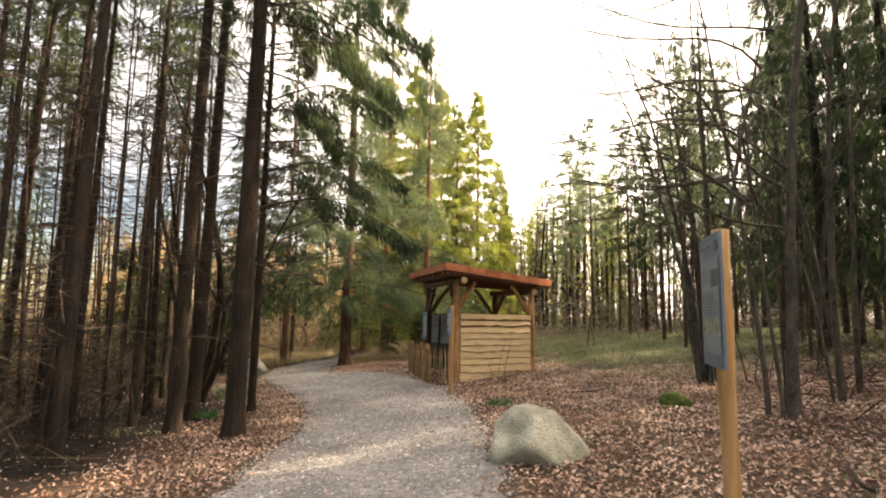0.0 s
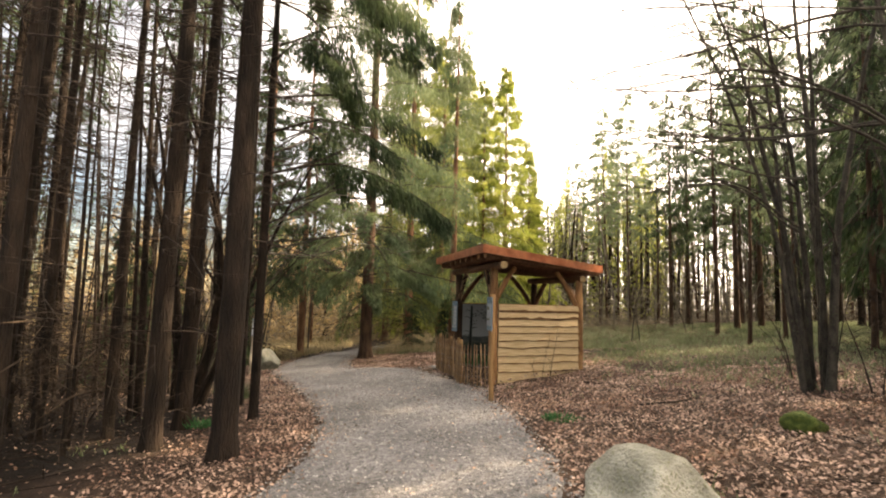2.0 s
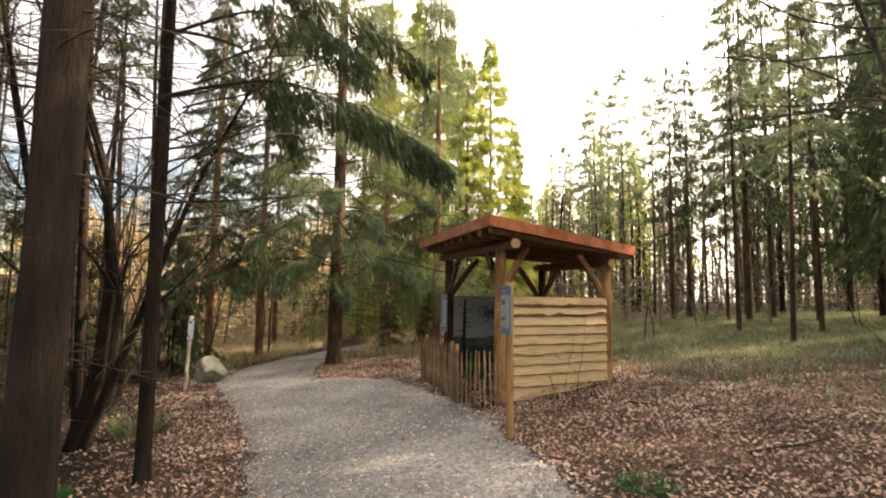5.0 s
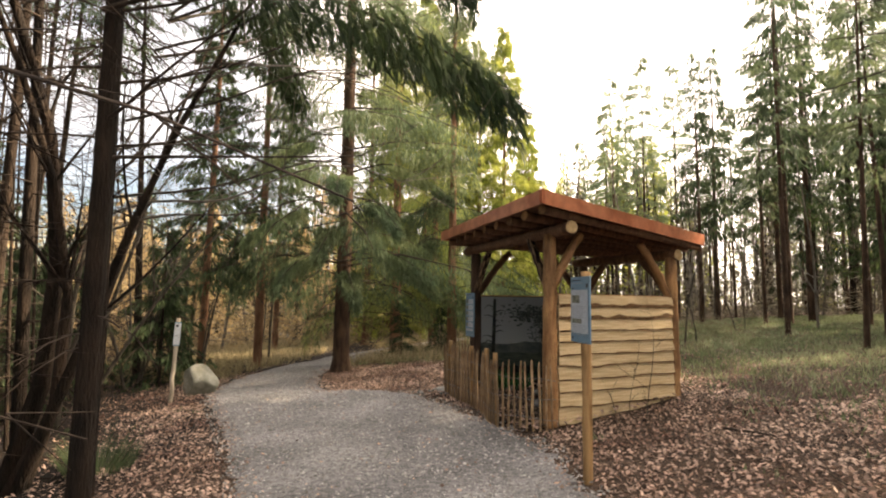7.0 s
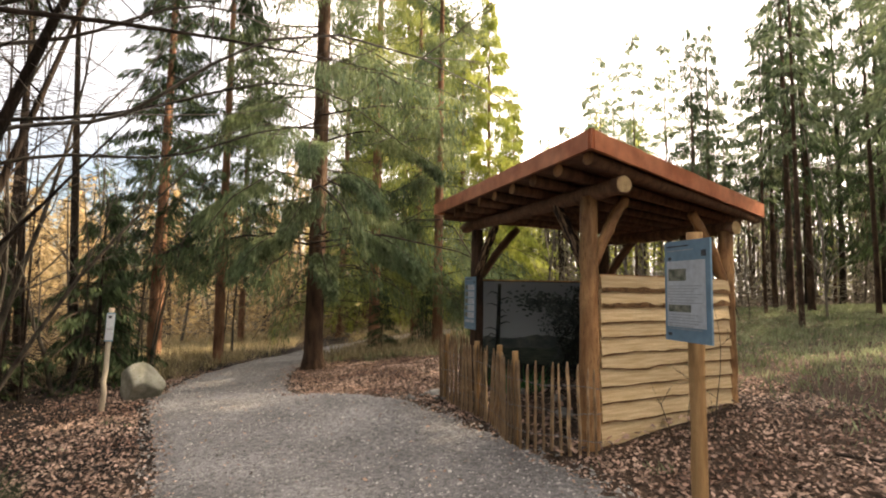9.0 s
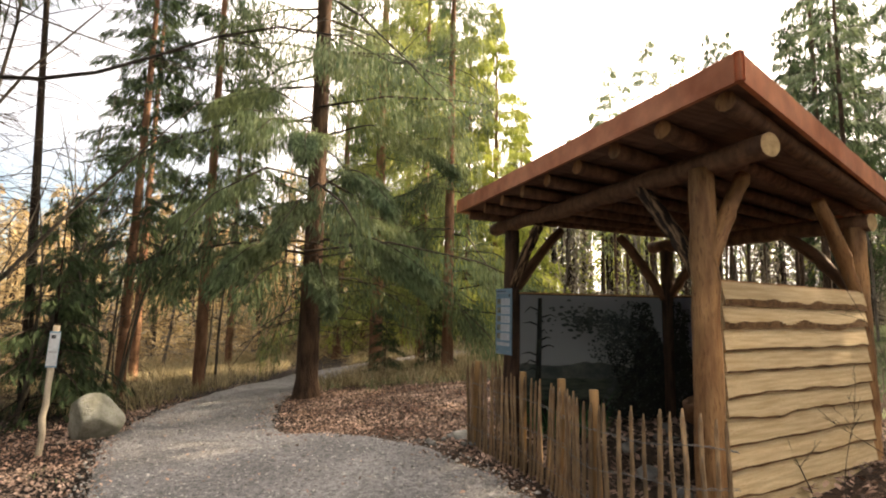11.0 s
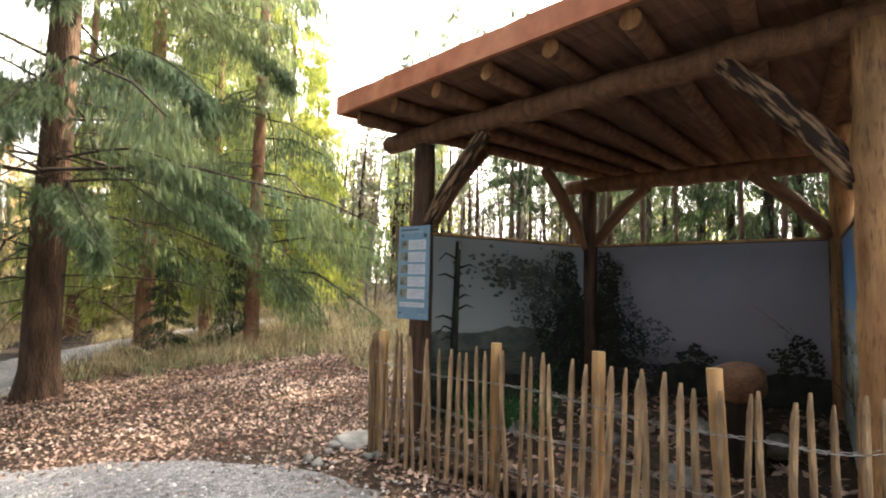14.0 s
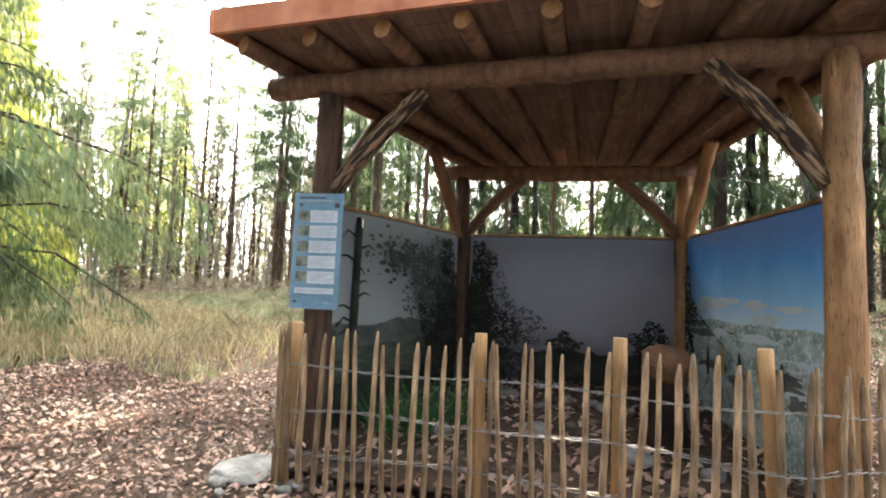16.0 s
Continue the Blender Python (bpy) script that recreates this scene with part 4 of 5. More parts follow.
def place(ob, x, y, rz=0.0, s=1.0, tilt=0.0, az=0.0):
    m = pose(x, y, ground_z(x, y), tilt * math.cos(az), tilt * math.sin(az), rz)
    ob.scale = (s, s, s)
    ob.matrix_basis = m @ Matrix.Diagonal((s, s, s, 1))


def again(ob, x, y, rz=0.0, s=1.0, tilt=0.0, az=0.0, label=""):
    c = copy_thing(ob, pose(0, 0, 0))
    place(c, x, y, rz, s, tilt, az)
    if label:
        tagged(c, label)
    return c


def shoot(bd, rng, base, d, length, r, depth, curve, sides):
    """A bare twig or stem with forked side shoots."""
    n = 7 if depth else 4
    p, d = Vector(base), Vector(d).normalized()
    pts, dirs = [p.copy()], [d.copy()]
    bend = Vector((rng.gauss(0, 1), rng.gauss(0, 1), rng.gauss(0, 0.4))) * curve
    for i in range(n - 1):
        d = (d + bend / n + Vector((rng.gauss(0, 0.05), rng.gauss(0, 0.05), 0.03 * depth))).normalized()
        if depth == 3 and d.z < 0.8:
            d = Vector((d.x, d.y, 0.8)).normalized()
        p = p + d * (length / (n - 1))
        pts.append(p.copy())
        dirs.append(d.copy())
    bd.tube(pts, [max(0.0016, r * (1 - 0.85 * i / (n - 1))) for i in range(n)], sides, False)
    if depth:
        for _ in range({3: 7, 2: 5, 1: 3}[depth]):
            i = rng.randint(2 if depth == 3 else 1, n - 1)
            out = (dirs[i] + Vector((rng.gauss(0, 1), rng.gauss(0, 1), rng.gauss(0.1, 0.5))).normalized() * rng.uniform(0.6, 1.1)).normalized()
            if depth > 1 and out.z < 0.15:
                out = Vector((out.x, out.y, 0.15 + 0.3 * rng.random())).normalized()
            shoot(bd, rng, pts[i], out, length * rng.uniform(0.18, 0.36), r * (1 - 0.8 * i / (n - 1)) * 0.42 + 0.001, depth - 1, curve * 1.3, 3)


def hazel(seed, x, y, stems, label, lean_to=(0, 0), group="", mat=None):
    """A bare many-stemmed shrub; stems are (height, radius) pairs."""
    rng = random.Random(seed)
    top = empty("bare_hazel_shrub", pose(x, y, ground_z(x, y)), label, "shrub", group)
    for k, (h, r) in enumerate(stems):
        a = rng.uniform(0, math.tau)
        o = 0.1 + 0.18 * rng.random()
        d = Vector((math.cos(a) * rng.uniform(0.04, 0.3) + lean_to[0], math.sin(a) * rng.uniform(0.04, 0.3) + lean_to[1], 1))
        bd = Builder()
        shoot(bd, rng, (math.cos(a) * o, math.sin(a) * o, -0.15), d, h, r, 3 if h > 3 else 2, 0.62, 7 if h > 3 else 4)
        part("stem", bd.mesh("stem", [mat or M_BARK_GREY]), top)
    return top


def coppice(seed, x, y, stems, label, lean=(0.0, 0.0), spread=0.1, group="bare shrubs", mat=None):
    """A bare clump whose stems rise close together and bend outward higher up; stems are (height, radius) pairs."""
    rng = random.Random(seed)
    top = empty("bare_hazel_shrub", pose(x, y, ground_z(x, y)), label, "shrub", group)
    for k, (h, r) in enumerate(stems):
        a = k * 2.4 + rng.uniform(-0.5, 0.5)
        o = spread * rng.uniform(0.5, 1.6)
        out = Vector((math.cos(a), math.sin(a), 0))
        d = Vector((lean[0], lean[1], 1)) + out * rng.uniform(0.0, 0.09)
        p = out * o + Vector((0, 0, -0.2))
        n, pts, dirs = 13, [p.copy()], [d.normalized()]
        bend = out * rng.uniform(0.1, 0.42) + Vector((lean[0], lean[1], 0)) * 1.2
        for i in range(n - 1):
            u = i / (n - 1)
            d = (d + bend * (u * 2.0 / n) + Vector((rng.gauss(0, 0.03), rng.gauss(0, 0.03), 0))).normalized()
            p = p + d * (h / (n - 1))
            pts.append(p.copy())
            dirs.append(d.copy())
        bd = Builder()
        bd.tube(pts, [max(0.004, r * (1.12 - 0.12 * min(i, 1)) * (1 - 0.9 * i / (n - 1))) for i in range(n)], 8 if r > 0.03 else 5, False, wobble=0.05, rng=rng)
        for q in range(11 if h > 5 else 5):
            i = rng.randint(3, n - 1)
            b = rng.uniform(0, math.tau)
            side = dirs[i] * rng.uniform(0.6, 1.1) + Vector((math.cos(b), math.sin(b), rng.uniform(-0.15, 0.3)))
            shoot(bd, rng, pts[i], side, h * rng.uniform(0.1, 0.26), max(0.005, r * (1 - 0.8 * i / n) * 0.36), 2 if q % 3 == 0 else 1, 0.45, 4)
        part("stem", bd.mesh("stem", [mat or M_BARK_GREY]), top)
    return top


def arching(bd, rng, base, az, length, rise):
    """A thin bough that arches outward, with fine twigs rising along it."""
    n = 12
    d, lat = Vector((math.cos(az), math.sin(az), 0)), Vector((-math.sin(az), math.cos(az), 0))
    sway, ph = rng.uniform(0.05, 0.14) * length, rng.uniform(0, 6)
    pts = []
    for i in range(n):
        u = i / (n - 1)
        pts.append(Vector(base) + d * (length * u) + lat * (sway * (math.sin(u * 5 + ph) - math.sin(ph))) + Vector((0, 0, length * (rise * u + 0.28 * u - 0.34 * u * u + 0.03 * math.sin(u * 9 + ph)))))
    bd.tube(pts, [0.019 * (1 - 0.88 * i / (n - 1)) for i in range(n)], 5, False)
    for _ in range(11):
        i = rng.randint(2, n - 1)
        s = rng.choice((-1, 1))
        out = d * rng.uniform(0.4, 1.0) + lat * (s * rng.uniform(0.2, 0.9)) + Vector((0, 0, rng.uniform(-0.1, 0.7)))
        shoot(bd, rng, pts[i], out, length * rng.uniform(0.14, 0.36), 0.007 * (1 - 0.6 * i / n), 1, 0.4, 3)


def bare_tree(seed, h, r, label, group):
    """A slim leafless tree with fine upright twigs."""
    rng = random.Random(seed)
    top = empty("bare_tree", Matrix(), label, "tree", group)
    bd = Builder()
    shoot(bd, rng, (0, 0, -0.2), (0.02, 0.02, 1), h, r, 2, 0.12, 6)
    for _ in range(16):
        a = rng.uniform(0, math.tau)
        z = h * rng.uniform(0.2, 0.9)
        shoot(bd, rng, (0, 0, z), (math.cos(a), math.sin(a), 0.8), h * 0.2, r * 0.25, 1, 0.3, 3)
    part("trunk", bd.mesh("trunk", [M_BARK_PALE]), top)
    return top


def thin_stem(seed, h, r):
    """A slender bare stem with short dead twigs all the way up."""
    rng = random.Random(seed)
    top = empty("bare_sapling", Matrix(), "slender dark bare sapling with fine dead twigs in the stand", "tree", "slender stems in the stand")
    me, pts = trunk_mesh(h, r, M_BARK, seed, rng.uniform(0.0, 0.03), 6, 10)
    part("trunk", me, top)
    axis = lambda z: Vector((float(np.interp(z, [p[2] for p in pts], [p[0] for p in pts])), float(np.interp(z, [p[2] for p in pts], [p[1] for p in pts])), z))
    tagged(part("deadwood", dead_mesh(rng, axis, 0.7, h * 0.95, 26, 1.1), top), kind="stuff")
    return top


def far_wood(name, seed, spots, label, needle, bare=0.3, n=190, size=1.0):
    """Distant trees, one mesh."""
    g = np.random.default_rng(seed)
    rng = random.Random(seed)
    roots, tips, halves = [], [], []
    bd = Builder()
    for x, y, h, w in spots:
        z = ground_z(x, y)
        bd.tube([(x, y, z - 0.3), (x + rng.uniform(-0.3, 0.3), y, z + h * 0.5), (x + rng.uniform(-0.4, 0.4), y, z + h * 0.97)], [0.14, 0.1, 0.02], 5, False)
        u = g.uniform(0, 1, n) ** 0.8
        zz = z + h * (bare + (1 - bare) * u)
        a = g.uniform(0, 6.283, n)
        rr = w * (1 - u) ** 0.8 * g.uniform(0.1, 1, n) ** 0.6 + 0.1
        p = np.stack([x + rr * np.cos(a), y + rr * np.sin(a), zz - 0.25 * rr], 1)
        d = np.stack([np.cos(a), np.sin(a), -g.uniform(0.2, 1.3, n)], 1)
        d /= np.linalg.norm(d, axis=1)[:, None]
        q = np.cross(d, g.normal(size=(n, 3)))
        q /= np.linalg.norm(q, axis=1)[:, None]
        ln = g.uniform(0.5, 1.2, n)[:, None] * size
        roots.append(p - d * ln * 0.3)
        tips.append(p + d * ln * 0.7)
        halves.append(q * g.uniform(0.12, 0.28, n)[:, None] * size)
    top = empty(name, Matrix(), label, "woods")
    tagged(top, kind="stuff")
    tagged(part("far_trunks", bd.mesh("far_trunks", [M_BARK]), top), kind="stuff")
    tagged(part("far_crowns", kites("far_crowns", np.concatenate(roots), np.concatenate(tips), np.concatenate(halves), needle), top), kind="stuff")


def green_bough(tree, seed, z, az, length, drop, dense=1100, mat=None):
    """A near bough: bare at the trunk, its outer half hung with a curtain of needled twigs."""
    g = np.random.default_rng(seed)
    n = 14
    d = np.array([math.cos(az), math.sin(az), 0.0])
    lat = np.array([-d[1], d[0], 0.0])
    u = np.linspace(0, 1, n)
    q = d * (length * u)[:, None] + np.array([0, 0, 1.0]) * (z + 0.25 * np.sin(u * 2.6) - drop * np.clip(u - 0.35, 0, 1) ** 1.4 * 1.6)[:, None] + lat * (0.12 * np.sin(u * 4 + seed))[:, None]
    bd = Builder()
    bd.tube(q.tolist(), [0.024 * (1 - 0.85 * k) for k in u], 6, False)
    limb = part("bough", bd.mesh("bough", [M_TWIG]), tree, "drooping bough with hanging green needles")
    s = 0.38 + 0.62 * g.random(dense) ** 0.85
    p = np.stack([np.interp(s, u, q[:, c]) for c in range(3)], 1)
    width = 0.5 * (1.15 - s) * length * 0.35 + 0.05
    side = g.uniform(-1, 1, dense) * width
    fall = g.random(dense) ** 1.6 * 0.32
    p = p + lat * side[:, None] + d * (np.abs(side) * 0.5)[:, None] - np.array([0, 0, 1.0]) * (fall + 0.2 * np.abs(side))[:, None]
    w = lat * g.normal(0, 0.3, dense)[:, None] + d * g.uniform(-0.1, 0.6, dense)[:, None] - np.array([0, 0, 1.0]) * g.uniform(0.3, 1.2, dense)[:, None]
    w /= np.linalg.norm(w, axis=1)[:, None]
    x = np.cross(w, g.normal(size=(dense, 3)))
    x /= np.linalg.norm(x, axis=1)[:, None]
    ln = g.uniform(0.09, 0.23, dense)[:, None]
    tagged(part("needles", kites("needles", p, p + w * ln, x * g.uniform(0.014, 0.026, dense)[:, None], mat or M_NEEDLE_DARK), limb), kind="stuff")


def plant_trees():
    rng = random.Random(77)
    stand = "dark spruce trunk stand"
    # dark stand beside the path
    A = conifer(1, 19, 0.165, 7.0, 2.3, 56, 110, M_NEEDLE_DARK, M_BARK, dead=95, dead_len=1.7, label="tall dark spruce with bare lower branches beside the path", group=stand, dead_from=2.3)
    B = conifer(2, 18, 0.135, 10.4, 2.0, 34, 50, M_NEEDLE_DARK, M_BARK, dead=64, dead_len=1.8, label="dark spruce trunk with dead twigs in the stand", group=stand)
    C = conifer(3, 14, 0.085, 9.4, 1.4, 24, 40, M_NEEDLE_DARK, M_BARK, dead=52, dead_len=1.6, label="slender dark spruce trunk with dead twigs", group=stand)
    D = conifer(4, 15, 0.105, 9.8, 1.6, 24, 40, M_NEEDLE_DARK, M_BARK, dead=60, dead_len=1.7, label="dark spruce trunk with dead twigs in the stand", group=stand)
    place(A, -3.28, 8.9, 20)
    place(B, -4.5, 9.45, 50)
    place(C, -3.92, 11.3, 10)
    place(D, -5.15, 7.75, 80)
    taken = [(-3.28, 8.9), (-4.5, 9.45), (-3.92, 11.3), (-5.15, 7.75)]
    fixed = [(B, -4.9, 10.9), (D, -6.2, 8.9), (D, -6.9, 10.4), (C, -5.6, 10.2), (C, -7.2, 8.3), (D, -8.2, 11.2), (C, -6.4, 12.0), (B, -9.2, 13.0), (C, -9.0, 9.6), (D, -6.6, 6.6)]
    for k, (o, x, y) in enumerate(fixed):
        again(o, x, y, k * 47, rng.uniform(0.85, 1.05), rng.uniform(-2, 2), k)
        taken.append((x, y))
    made = 0
    while made < 50:
        x, y = rng.uniform(-24, -6.2), rng.uniform(4, 24)
        if x > -8.8 - 0.12 * max(0, y - 14) and y > 14 or min((x - a) ** 2 + (y - b) ** 2 for a, b in taken) < 1.3:
            continue
        taken.append((x, y))
        again(rng.choice((B, C, D, C)), x, y, rng.uniform(0, 360), rng.uniform(0.75, 1.1), rng.uniform(-3, 3), rng.random() * 6)
        made += 1
    # slender straight stems between the trunks
    poles = [thin_stem(81, 9.5, 0.036), thin_stem(82, 8.0, 0.028), thin_stem(83, 10.5, 0.045)]
    spots = [(-5.6, 9.3), (-6.1, 10.0), (-4.7, 12.6)]
    while len(spots) < 74:
        x, y = rng.uniform(-15, -4.4), rng.uniform(6.5, 21)
        if x > -5.4 - 0.42 * max(0, y - 10.5) or min((x - a) ** 2 + (y - b) ** 2 for a, b in taken + spots) < 0.16:
            continue
        spots.append((x, y))
    for k, (x, y) in enumerate(spots):
        if k < 3:
            place(poles[k], x, y, 40 * k)
        else:
            again(poles[k % 3], x, y, rng.uniform(0, 360), rng.uniform(0.8, 1.15), rng.uniform(-5, 5), rng.random() * 6)
    # leaning many-stemmed clumps left of the path
    clump = hazel(11, -6.0, 12.9, [(7.5, 0.1), (7, 0.085), (8, 0.1), (6.5, 0.07), (7, 0.07), (6, 0.055), (5, 0.04)], "clump of dark bare stems leaning over the path", (0.28, 0.02), "bare shrubs", M_BARK)
    for k in range(13):
        q = random.Random(700 + k)
        bd = Builder()
        z = q.uniform(2.6, 6.2)
        arching(bd, q, (0.28 * z, 0.03 * z, z), q.uniform(-0.5, 0.7), q.uniform(2.6, 4.4), q.uniform(0.0, 0.3))
        part("arching_bough", bd.mesh("arching_bough", [M_BARK_GREY if k % 3 else M_BARK_PALE]), clump, "thin arching bare bough")
    hazel(12, -7.6, 16.2, [(7, 0.05), (6, 0.045), (6.5, 0.05), (5, 0.035), (5.5, 0.04)], "clump of bare grey stems in the stand", (0.12, 0), "bare shrubs")
    hazel(13, -9.5, 21.0, [(7, 0.05), (6, 0.045), (6.5, 0.05), (5, 0.035)], "clump of bare grey stems in the stand", (0.05, 0), "bare shrubs")
    hazel(14, -11.5, 24.5, [(8, 0.05), (7, 0.045), (6.5, 0.05), (7, 0.045)], "clump of bare grey stems in the stand", (0.05, 0), "bare shrubs")
    C0 = again(C, -3.92, 11.3, 10)
    tagged(C0, "slender spruce with green drooping boughs over the path")
    place(C, -7.4, 14.4, 100)
    for k, (z, az, ln, drop) in enumerate(((4.15, -0.3, 3.2, 1.0), (4.9, -0.5, 2.6, 0.9), (5.6, 0.1, 3.0, 1.0), (6.6, -0.35, 2.8, 0.9), (7.6, 0.2, 2.6, 0.8), (5.0, 1.0, 2.4, 0.9), (6.0, -1.0, 2.4, 0.9))):
        green_bough(C0, 300 + k, z, az, ln, drop, 900 if k else 1700)
    for k, (z, az, ln, drop) in enumerate(((6.0, 0.9, 3.0, 0.9), (6.8, 0.3, 3.0, 0.9), (7.6, 0.7, 2.8, 0.8), (8.4, 0.1, 2.6, 0.7), (7.2, -0.2, 2.9, 0.9), (8.0, 1.2, 2.8, 0.8), (9.0, 0.5, 2.6, 0.7))):
        green_bough(A, 330 + k, z, az, ln, drop, 1500, M_NEEDLE if k % 2 else M_NEEDLE_DARK)
    for k, (z, az, ln, rise) in enumerate(((3.0, 0.25, 2.9, 0.06), (3.6, 0.5, 2.4, 0.2), (3.3, -0.5, 2.0, 0.1), (4.2, 0.1, 2.6, 0.15))):
        q = random.Random(60 + k)
        bd = Builder()
        shoot(bd, q, (0, 0, z), (math.cos(az), math.sin(az), rise), ln, 0.016, 2, 0.8, 5)
        part("bare_bough", bd.mesh("bare_bough", [M_TWIG]), C0, "long bare bough reaching over the path").matrix_local = pose(0, 0, 0, 0, 0, -10)
    for k in range(14):
        x, y = rng.uniform(-14, -6.3), rng.uniform(7.5, 22)
        if x > -8.4 and y > 15:
            x -= 3
        hazel(100 + k, x, y, [(rng.uniform(1.2, 2.6), rng.uniform(0.012, 0.02)) for _ in range(3)], "low tangle of bare dark twigs on the floor", (rng.uniform(-0.4, 0.4), rng.uniform(-0.4, 0.4)), "brushwood", M_TWIG)
    for k in range(10):
        hazel(130 + k, rng.uniform(5.2, 10), rng.uniform(4.5, 14), [(rng.uniform(1.2, 2.8), rng.uniform(0.01, 0.018)) for _ in range(3)], "low tangle of bare grey twigs at the wood's edge", (rng.uniform(-0.4, 0.4), rng.uniform(-0.4, 0.4)), "brushwood", M_TWIG)
    # bare shrubs on the other side
    host = {False: None, True: None}
    host[False] = coppice(21, 4.45, 7.75, [(10, 0.085), (9, 0.04), (8, 0.03), (7, 0.02)], "tall bare grey-barked shrub with spreading twigs", (-0.03, 0.0), 0.12)
    host[True] = coppice(23, 5.4, 11.7, [(10, 0.08), (9, 0.065), (9.5, 0.075), (8.5, 0.06), (8, 0.05), (9, 0.06), (7, 0.035), (6, 0.025), (5, 0.018), (9.5, 0.05), (4, 0.014), (7.5, 0.03)], "many-stemmed bare grey shrub with arching twigs", (-0.05, 0.0), 0.17)
    for k, (px, py, z, az, ln, rise) in enumerate(((4.0, 6.6, 3.1, 2.9, 3.0, 0.1), (3.9, 6.6, 2.4, 3.1, 2.6, 0.05), (3.8, 6.7, 3.9, 2.7, 3.2, 0.25), (3.9, 6.5, 4.6, 3.0, 3.0, 0.3), (4.9, 11.0, 3.4, 2.8, 3.2, 0.2), (4.8, 11.0, 2.7, 3.2, 2.8, 0.15), (4.7, 11.1, 4.2, 3.0, 3.4, 0.3), (4.9, 10.9, 5.0, 2.9, 3.0, 0.35), (5.2, 4.6, 3.6, 2.6, 2.6, 0.3), (5.2, 4.7, 2.9, 2.9, 2.0, 0.1), (4.0, 6.6, 5.2, 3.3, 3.2, 0.3), (3.9, 6.8, 4.3, 3.4, 3.0, 0.1), (3.8, 6.6, 5.6, 2.8, 3.4, 0.2), (4.8, 11.0, 5.6, 3.3, 3.4, 0.3), (4.0, 6.7, 2.9, 3.6, 2.4, 0.3))):
        bd = Builder()
        arching(bd, random.Random(500 + k), (px - host[py > 9].location.x, py - host[py > 9].location.y, z), az, ln * 1.25, rise)
        part("arching_bough", bd.mesh("arching_bough", [M_BARK_GREY]), host[py > 9], "thin arching bare bough")
    for k in range(18):
        q = random.Random(800 + k)
        bd = Builder()
        z = q.uniform(2.6, 6.4)
        arching(bd, q, (-0.05 * z, 0, z), q.uniform(2.5, 3.6), q.uniform(2.8, 4.6), q.uniform(0.0, 0.35))
        part("arching_bough", bd.mesh("arching_bough", [M_BARK_GREY]), host[k % 2 == 0], "thin arching bare bough")
    coppice(22, 5.75, 8.5, [(9, 0.055), (7, 0.024)], "bare grey-barked shrub beside fallen leaves", (-0.02, 0.0), 0.12)
    coppice(24, 6.6, 9.4, [(8, 0.05), (7.5, 0.035), (5, 0.02)], "bare grey shrub at the wood's edge")
    coppice(25, 5.3, 4.9, [(9, 0.1), (7, 0.03), (5, 0.02)], "bare dark-barked shrub at the wood's edge", (-0.02, 0.0), 0.14, mat=M_BARK)
    coppice(26, 9.5, 14.5, [(8, 0.05), (7, 0.045), (7.5, 0.045), (6, 0.035)], "bare grey shrub at the wood's edge")
    coppice(27, -9.3, 23.4, [(7.5, 0.045), (6.5, 0.035), (7, 0.04), (5.5, 0.025), (6, 0.03)], "slim bare trees with fine twigs by the path's far bend", (0.0, 0.0), 0.3)
    coppice(28, -10.6, 25.6, [(8, 0.045), (7, 0.04), (6.5, 0.035), (6, 0.03)], "slim bare trees with fine twigs by the path's far bend", (0.0, 0.0), 0.35)
    coppice(29, -8.3, 26.9, [(8, 0.045), (7, 0.035), (6, 0.03)], "slim bare trees with fine twigs by the path's far bend", (0.0, 0.0), 0.3)
    hazel(46, 1.32, 14.82, [(1.7, 0.008), (1.3, 0.006), (1.0, 0.005)], "thin bare sapling growing before the board wall", (0.0, 0.0), "saplings")
    for k, (x, y) in enumerate(((6.1, 23.6), (9.6, 27.5), (3.4, 30.5), (-1.4, 31), (13.5, 24))):
        hazel(40 + k, x, y, [(4.6, 0.03), (3.4, 0.02)], "thin bare sapling in the grass", (0, 0), "saplings")
    # spruces beyond the bend
    big = conifer(5, 21, 0.25, 2.4, 4.0, 96, 900, M_NEEDLE, M_BARK_WARM, hang=2.2, ragged=True, twig=0.17, dead=34, dead_len=2.6, cone=0.75, label="large spruce with drooping green boughs at the path's bend", wide=0.022)
    place(big, -4.42, 22.6, 30)
    for k, (z, az, ln, drop) in enumerate(((2.7, -1.2, 2.6, 0.9), (3.1, -2.0, 2.8, 1.0), (3.3, -0.5, 3.0, 1.0), (3.9, -1.6, 3.0, 1.1), (4.4, -2.6, 2.8, 1.0), (4.6, -0.9, 3.2, 1.1), (5.3, -1.4, 3.0, 1.0), (5.8, -0.2, 3.2, 1.1), (6.3, -2.2, 2.8, 1.0), (3.0, 0.2, 2.8, 0.9))):
        green_bough(big, 360 + k, z, az - radians(30), ln, drop, 1800, M_NEEDLE)
    # these spruces carry sunlight in their needle colour
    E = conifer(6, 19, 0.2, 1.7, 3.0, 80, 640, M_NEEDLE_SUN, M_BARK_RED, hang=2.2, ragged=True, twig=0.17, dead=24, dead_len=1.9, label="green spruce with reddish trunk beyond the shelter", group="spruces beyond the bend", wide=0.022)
    place(E, -3.35, 26.8, 200)
    for k, (x, y, s) in enumerate(((-2.0, 28.2, 0.85), (-5.6, 34.0, 0.95))):
        again(E, x, y, 70 * k + 15, s)
    N = conifer(16, 16, 0.17, 1.5, 2.9, 80, 700, M_NEEDLE, M_BARK_RED, hang=2.2, ragged=True, twig=0.16, dead=20, dead_len=1.7, label="dark green spruce with drooping boughs behind the dry grass", group="spruces beyond the bend", wide=0.021)
